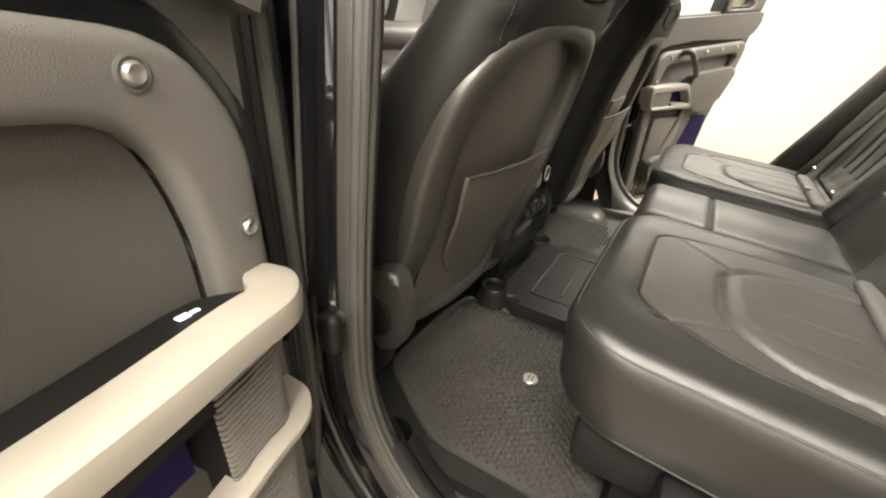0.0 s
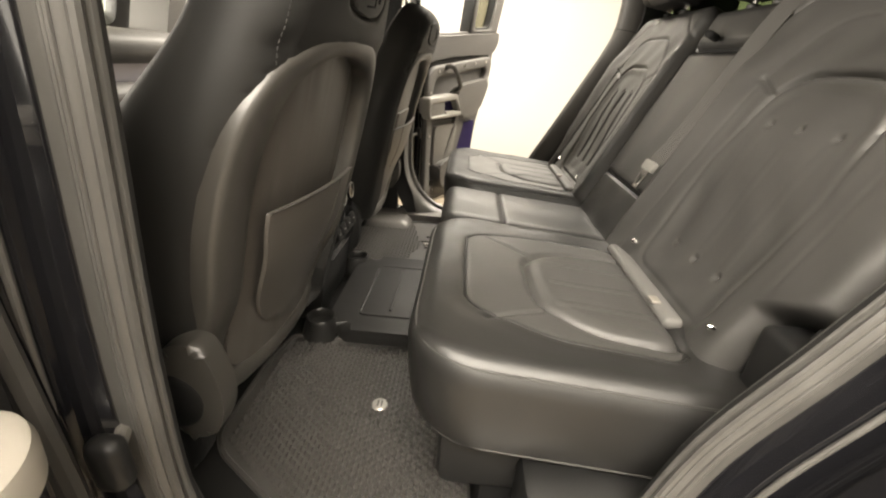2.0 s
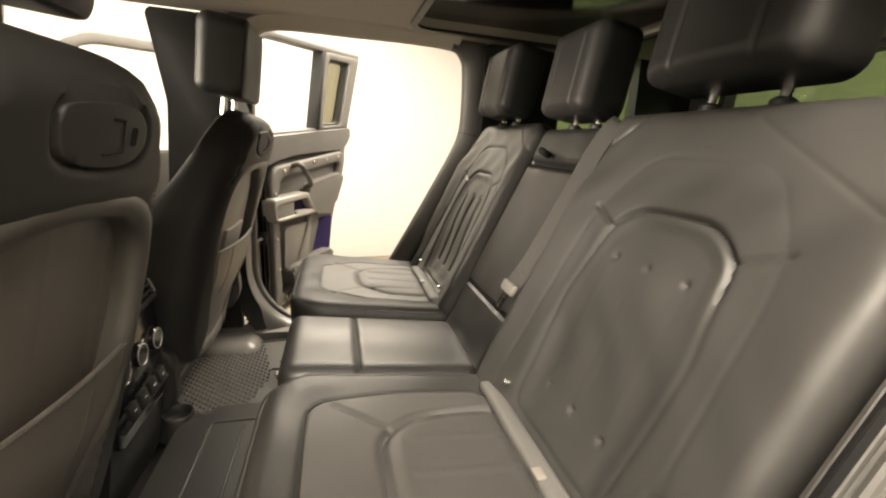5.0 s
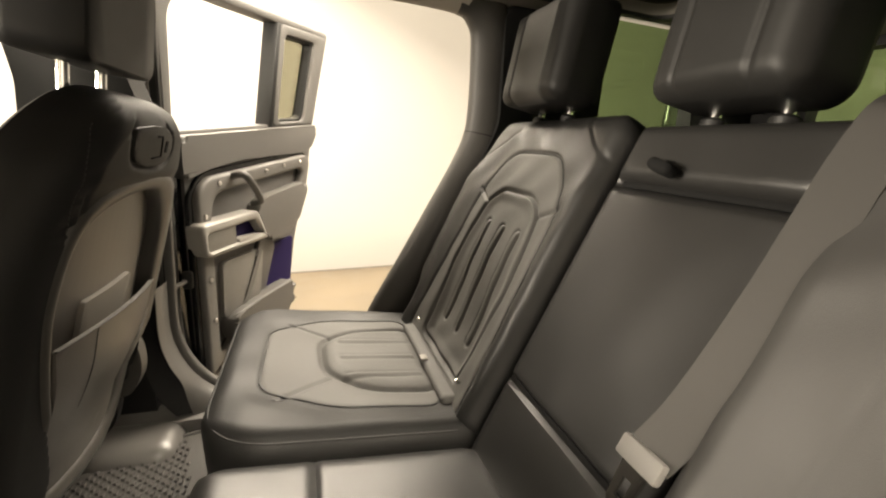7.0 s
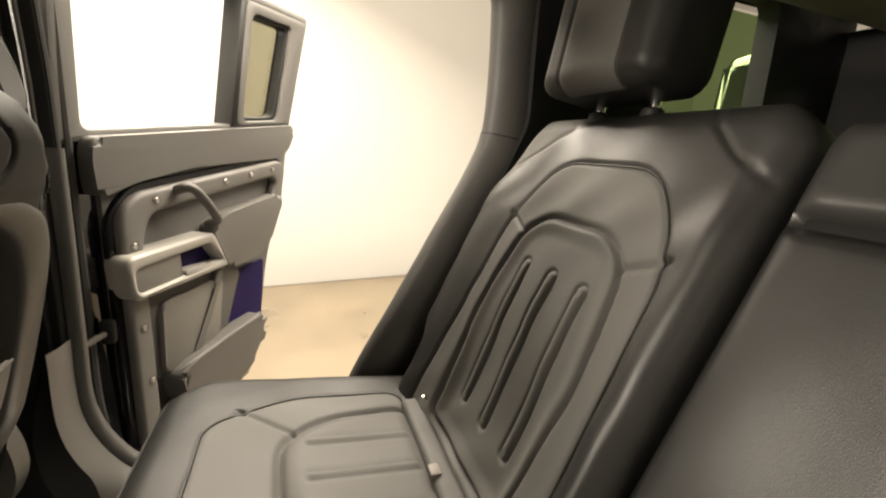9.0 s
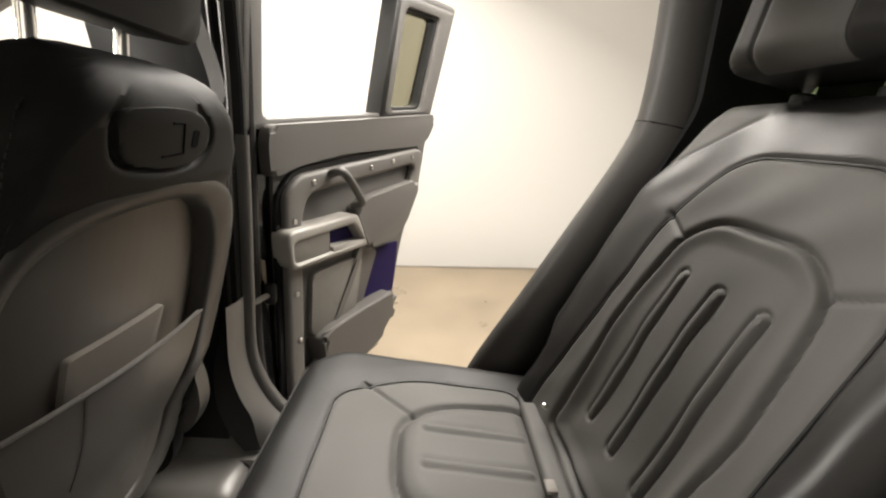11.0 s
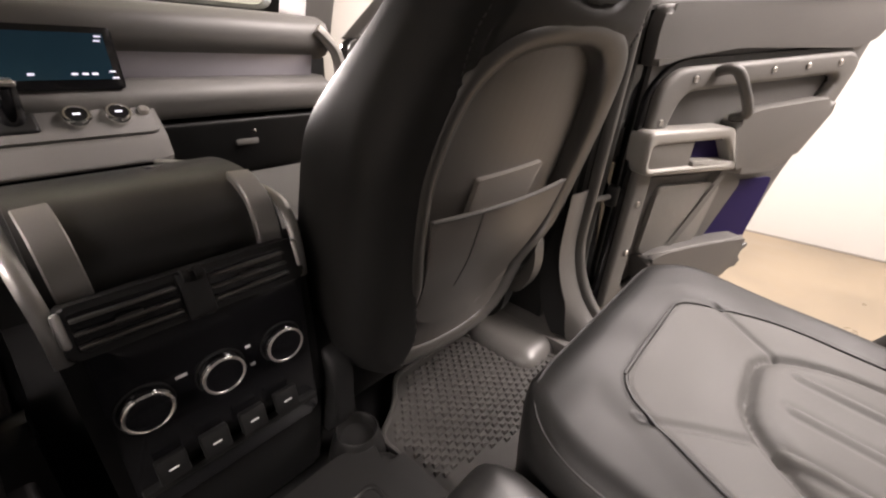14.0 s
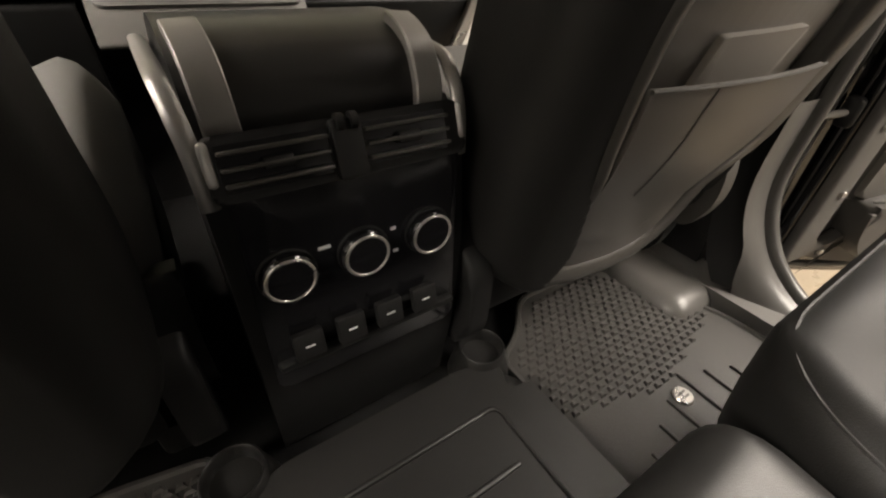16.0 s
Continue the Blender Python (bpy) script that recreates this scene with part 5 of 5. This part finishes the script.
# ---- dashboard ----
def dashboard():
    ob = thing("dashboard", "dark dashboard with pale trim beam, touch screen and gear lever", "dashboard", (0, 1.6, 0.0))
    m = frame_of((0, 0, 0), (0, 1, 0), (0, 0, 1), (1, 0, 0))
    part("top_roll", prism(rounded([(1.44, 0.64), (1.44, 0.69), (1.50, 0.715), (1.95, 0.73), (1.95, 0.60), (1.50, 0.60)], 0.02), -0.68, 0.68, m, 0.01), PLASTIC, ob)
    part("inner_beam", prism(rounded([(1.50, 0.53), (1.47, 0.645), (1.6, 0.65), (1.6, 0.53)], 0.01), -0.64, 0.64, m, 0.005), BEAM, ob, "pale satin dashboard beam")
    part("lower_roll", prism(rounded([(1.43, 0.47), (1.41, 0.53), (1.44, 0.56), (1.60, 0.56), (1.60, 0.46)], 0.02), -0.66, 0.66, m, 0.01), PLASTIC, ob)
    glove = part("glove_box", prism(rounded([(1.49, 0.30), (1.43, 0.46), (1.60, 0.46), (1.60, 0.28)], 0.012), 0.20, 0.65, m, 0.008), DARK, ob, "black glove box lid")
    part("lid_handle", rbox((0.40, 1.455, 0.395), (0.065, 0.012, 0.018), 0.005), PLASTIC, glove)
    part("lock", lathe([(0.008, 0), (0.008, 0.006), (0.005, 0.008)], (0.418, 1.45, 0.425), (0, -1, 0), 14), CHROME, glove)
    part("left_lower", prism(rounded([(1.49, 0.25), (1.43, 0.46), (1.60, 0.46), (1.60, 0.25)], 0.012), -0.65, -0.20, m, 0.008), DARK, ob)
    part("vent_slot", rbox((0.3, 1.452, 0.655), (0.62, 0.012, 0.014), 0.004), PIANO, ob, "narrow black air slot")
    for s in (-1, 1):
        part("grab_bar", sweep(smooth_path([(s * 0.635, 1.44, 0.685), (s * 0.685, 1.425, 0.63), (s * 0.695, 1.42, 0.55), (s * 0.66, 1.42, 0.45), (s * 0.61, 1.43, 0.34)], 5), ring(0.016, 0.02, 10), (0, 1, 0)), SILVER, ob, "satin grab bar")
    # screen
    S = frame_of((0.02, 1.43, 0.60), (1, 0, 0), (0, 0.15, 0.99), (0, -0.99, 0.15))
    scr = part("touch_screen", prism(rounded([(-0.13, -0.055), (0.125, -0.055), (0.125, 0.06), (-0.13, 0.06)], 0.006), -0.015, 0.004, S, 0.003), PIANO, ob, "black framed touch screen")
    part("display", rbox((-0.003, 0.006, 0.0045), (0.225, 0.085, 0.001), 0, m=S), SCREEN, scr, "blue lit display")
    for i, x in enumerate((-0.10, -0.075, -0.02, 0.045, 0.062, 0.078)):
        part("display_icon", rbox((x, -0.026, 0.0055), (0.010, 0.004, 0.0006), 0, m=S), ICON, scr)
    for x, y in ((0.097, 0.035), (0.10, 0.043), (0.108, -0.022), (0.111, -0.034)):
        part("display_icon", rbox((x, y, 0.0055), (0.011, 0.003, 0.0006), 0, m=S), ICON, scr)
    # control plate with lever
    plate = rounded([(1.345, 0.40), (1.365, 0.455), (1.44, 0.52), (1.55, 0.52), (1.55, 0.39)], 0.012)
    part("control_plate", prism(plate, -0.185, 0.185, m, 0.02, 4), PLASTIC2, ob, "pale satin control plate")
    P = frame_of((0.0, 1.402, 0.489), (1, 0, 0), (0, 0.78, 0.62), (0, -0.62, 0.78))
    part("plate_inlay", prism(rounded([(-0.175, -0.045), (0.178, -0.045), (0.176, 0.038), (-0.17, 0.038)], 0.02), -0.01, 0.004, P, 0.003), PLASTIC, ob)
    for x in (0.043, 0.113):
        c = P @ Vector((x, 0.002, 0.003))
        dial = part("dial", lathe([(0.025, 0), (0.025, 0.012), (0.021, 0.017), (0.018, 0.0165), (0.017, 0.014), (0.0, 0.014)], c, (0, -0.62, 0.78), 28), CHROME, ob, "chrome climate dial")
        part("dial_face", lathe([(0.0, 0.0143), (0.0165, 0.0143), (0.0165, 0.0155), (0.0, 0.0155)], c, (0, -0.62, 0.78), 24), PIANO, dial)
        part("symbol", rbox((0, 0, 0.0162), (0.012, 0.005, 0.0006), 0.001, m=Matrix.Translation(c) @ P.to_3x3().to_4x4()), ICON, dial)
    for x, r in ((0.162, 0.011), (-0.145, 0.016)):
        part("knob", lathe([(r, 0), (r, 0.010), (r * 0.7, 0.014)], P @ Vector((x, 0.012, 0.0)), (0, -0.62, 0.78), 20), SILVER, ob, "small silver knob")
    part("lever_boot", rbox((-0.05, 0.0, 0.004), (0.065, 0.05, 0.014), 0.01, 3, m=P), DARK, ob)
    part("gear_lever", sweep(smooth_path([(-0.05, 1.42, 0.48), (-0.05, 1.398, 0.52), (-0.05, 1.385, 0.55), (-0.05, 1.38, 0.565)], 4), ring(0.021, 0.026, 12), (0, 1, 0)), PIANO, ob, "gloss black gear lever")
    part("lever_cap", rbox((-0.05, 1.38, 0.567), (0.042, 0.05, 0.012), 0.006, 3), SILVER, ob, "chrome cap")
    return ob


dashboard()
slab("front_bulkhead", [(1.62, -0.1), (1.95, -0.1), (1.95, 0.68), (1.62, 0.60)], -0.78, 0.78, CARPET, "dark footwell bulkhead", "bulkhead")
shield = thing("windscreen", "clear windscreen with dark pillars", "windscreen", (0, 1.9, 0.72), kind="structure")
W = frame_of((0, 1.84, 0.74), (1, 0, 0), (0, -0.33, 0.944), (0, 0.944, 0.33))
ws_out = rounded([(-0.80, -0.06), (0.80, -0.06), (0.74, 0.50), (-0.74, 0.50)], 0.04)
ws_in = rounded([(-0.71, 0.0), (0.71, 0.0), (0.69, 0.46), (-0.69, 0.46)], 0.05)
part("screen_frame", prism(ws_out, -0.03, 0.02, W, 0.01, 2, ws_in), DARK, shield)
part("pane", prism(ws_out, 0.0, 0.005, W), CLEAR, shield).visible_shadow = False
for s in (-1, 1):
    slab("pillar_a", rounded([(1.63, 0.6), (1.79, 0.6), (1.61, 1.17), (1.46, 1.17)], 0.02), s * 0.70, s * 0.80, PLASTIC, "grey windscreen pillar trim", "pillar")

# rear end: tailgate with window, side windows in green tinted glass
m_yz = frame_of((0, 0, 0), (0, 1, 0), (0, 0, 1), (1, 0, 0))
for s in (-1, 1):
    wn = thing("side_window", "green tinted cargo side window in dark trim", "car window", (s * 0.75, -0.85, 0.9), "cargo windows", "structure")
    o = rounded([(-0.53, 0.2), (-1.2, 0.2), (-1.2, 1.218), (-0.53, 1.218)], 0.004)
    i = rounded([(-0.56, 0.84), (-0.92, 0.84), (-0.90, 1.21), (-0.56, 1.21)], 0.03)
    part("surround", prism(o, s * 0.68, s * 0.74, m_yz, 0.01, 2, i), DARK, wn)
    part("pane", prism(o, s * 0.80, s * 0.805, m_yz), TINT, wn).visible_shadow = False
m_xz = frame_of((0, 0, 0), (1, 0, 0), (0, 0, 1), (0, -1, 0))
tg = thing("tailgate", "dark tailgate with green tinted rear window", "tailgate", (0, -1.2, 0.0), kind="structure")
part("surround", prism(rounded([(-0.78, -0.1), (0.78, -0.1), (0.74, 1.18), (-0.74, 1.18)], 0.03), 1.18, 1.24, m_xz, 0.01, 2, rounded([(-0.52, 0.86), (0.52, 0.86), (0.50, 1.13), (-0.50, 1.13)], 0.03)), DARK, tg)
part("pane", prism([(-0.6, 0.8), (0.6, 0.8), (0.6, 1.15), (-0.6, 1.15)], 1.25, 1.255, m_xz), TINT, tg).visible_shadow = False


# ---- belts and fittings ----
def strap(pts, width, normal_up):
    w = width / 2
    return sweep(smooth_path(pts, 6), [(-w, -0.001), (w, -0.001), (w, 0.001), (-w, 0.001)], normal_up)


bp = back_place()
def on_back(a, b, d):
    x, y, z = bp(a, b, d)
    return (x, y, z)


belt = thing("seat_belt", "grey woven seat belt with steel tongue across the middle backrest", "seat belt", (-0.15, -0.1, 0.5))
part("webbing", strap([on_back(-0.184, 0.515, -0.012), on_back(-0.183, 0.50, 0.0), on_back(-0.182, 0.44, 0.008), on_back(-0.180, 0.32, 0.010), on_back(-0.170, 0.2, 0.010), on_back(-0.157, 0.135, 0.012)], 0.046, BN + Vector((-0.25, 0, 0))), WEB, belt)
T = frame_of(on_back(-0.154, 0.125, 0.016), (1, 0, 0), BUP, BN)
part("tongue_grip", rbox((0, 0.005, 0), (0.052, 0.024, 0.012), 0.004, 2, m=T), PLASTIC2, belt, "grey plastic tongue grip")
part("tongue", prism(rounded([(-0.012, -0.05), (0.012, -0.05), (0.016, 0.0), (-0.016, 0.0)], 0.004), -0.0015, 0.0015, T, 0, 2, rounded([(-0.005, -0.04), (0.005, -0.04), (0.005, -0.02), (-0.005, -0.02)], 0.001)), CHROME, belt, "steel tongue")
# striker plate on the left rear pillar
st = thing("door_striker", "bare steel door striker with two bolts on the black door frame", "door striker", (-0.78, -0.09, 0.50))
K = frame_of((-0.810, -0.066, 0.513), (0.0, -0.25, 0.97), (-0.6, -0.75, -0.2), (-0.75, 0.62, 0.16))
for c, tilt, big in ((0.019, 5, 0.95), (-0.019, -5, 0.8)):
    T2 = K @ Matrix.Translation((c, 0.0, 0)) @ Matrix.Rotation(radians(tilt * 3), 4, "Y") @ Matrix.Diagonal((1, big, 1, 1))
    part("plate", prism(rounded([(-0.019, -0.03), (0.019, -0.03), (0.017, 0.02), (0.0, 0.03), (-0.015, 0.022)], 0.010), -0.003, 0.002, T2, 0.0015), STEEL, st)
    part("bolt", lathe([(0.0105, 0.0), (0.0105, 0.0015), (0.0095, 0.0022), (0.0075, 0.0016), (0.0065, 0.0016), (0.004, 0.0012), (0.002, 0.002), (0.0, 0.002)], T2 @ Vector((0, 0.0, 0.002)), T2.to_3x3() @ Vector((0, 0, 1)), 20), STEEL, st, "ringed steel bolt")
part("catch", rbox((0.014, -0.042, -0.004), (0.018, 0.018, 0.008), 0.003, 2, m=K), DARK, st, "black catch")
for s, b in ((1, 0.575), (-1, 0.62)):
    cs = thing("door_check", "steel door check arm between door and pillar", "door check", (s * 0.84, b + 0.05, 0.37), "door checks")
    part("arm", tube([(s * 0.80, b + 0.06, 0.36), (s * 0.865, b + 0.02, 0.375)], 0.007, (0, 0, 1)), STEEL, cs)
    part("bracket", rbox((s * 0.868, b + 0.02, 0.375), (0.022, 0.03, 0.055), 0.01, 3), DARK, cs)

fb = thing("seat_belt", "dark woven front seat belt hanging from the pillar", "seat belt", (0.70, 0.62, 0.85))
part("webbing", strap([(0.715, 0.715, 1.12), (0.70, 0.645, 0.96), (0.69, 0.605, 0.85), (0.675, 0.60, 0.80), (0.65, 0.64, 0.70)], 0.034, (1, -0.5, 0)), WEB, fb)
part("guide", rbox((0.72, 0.715, 1.10), (0.02, 0.06, 0.05), 0.008), DARK, fb, "black belt guide")
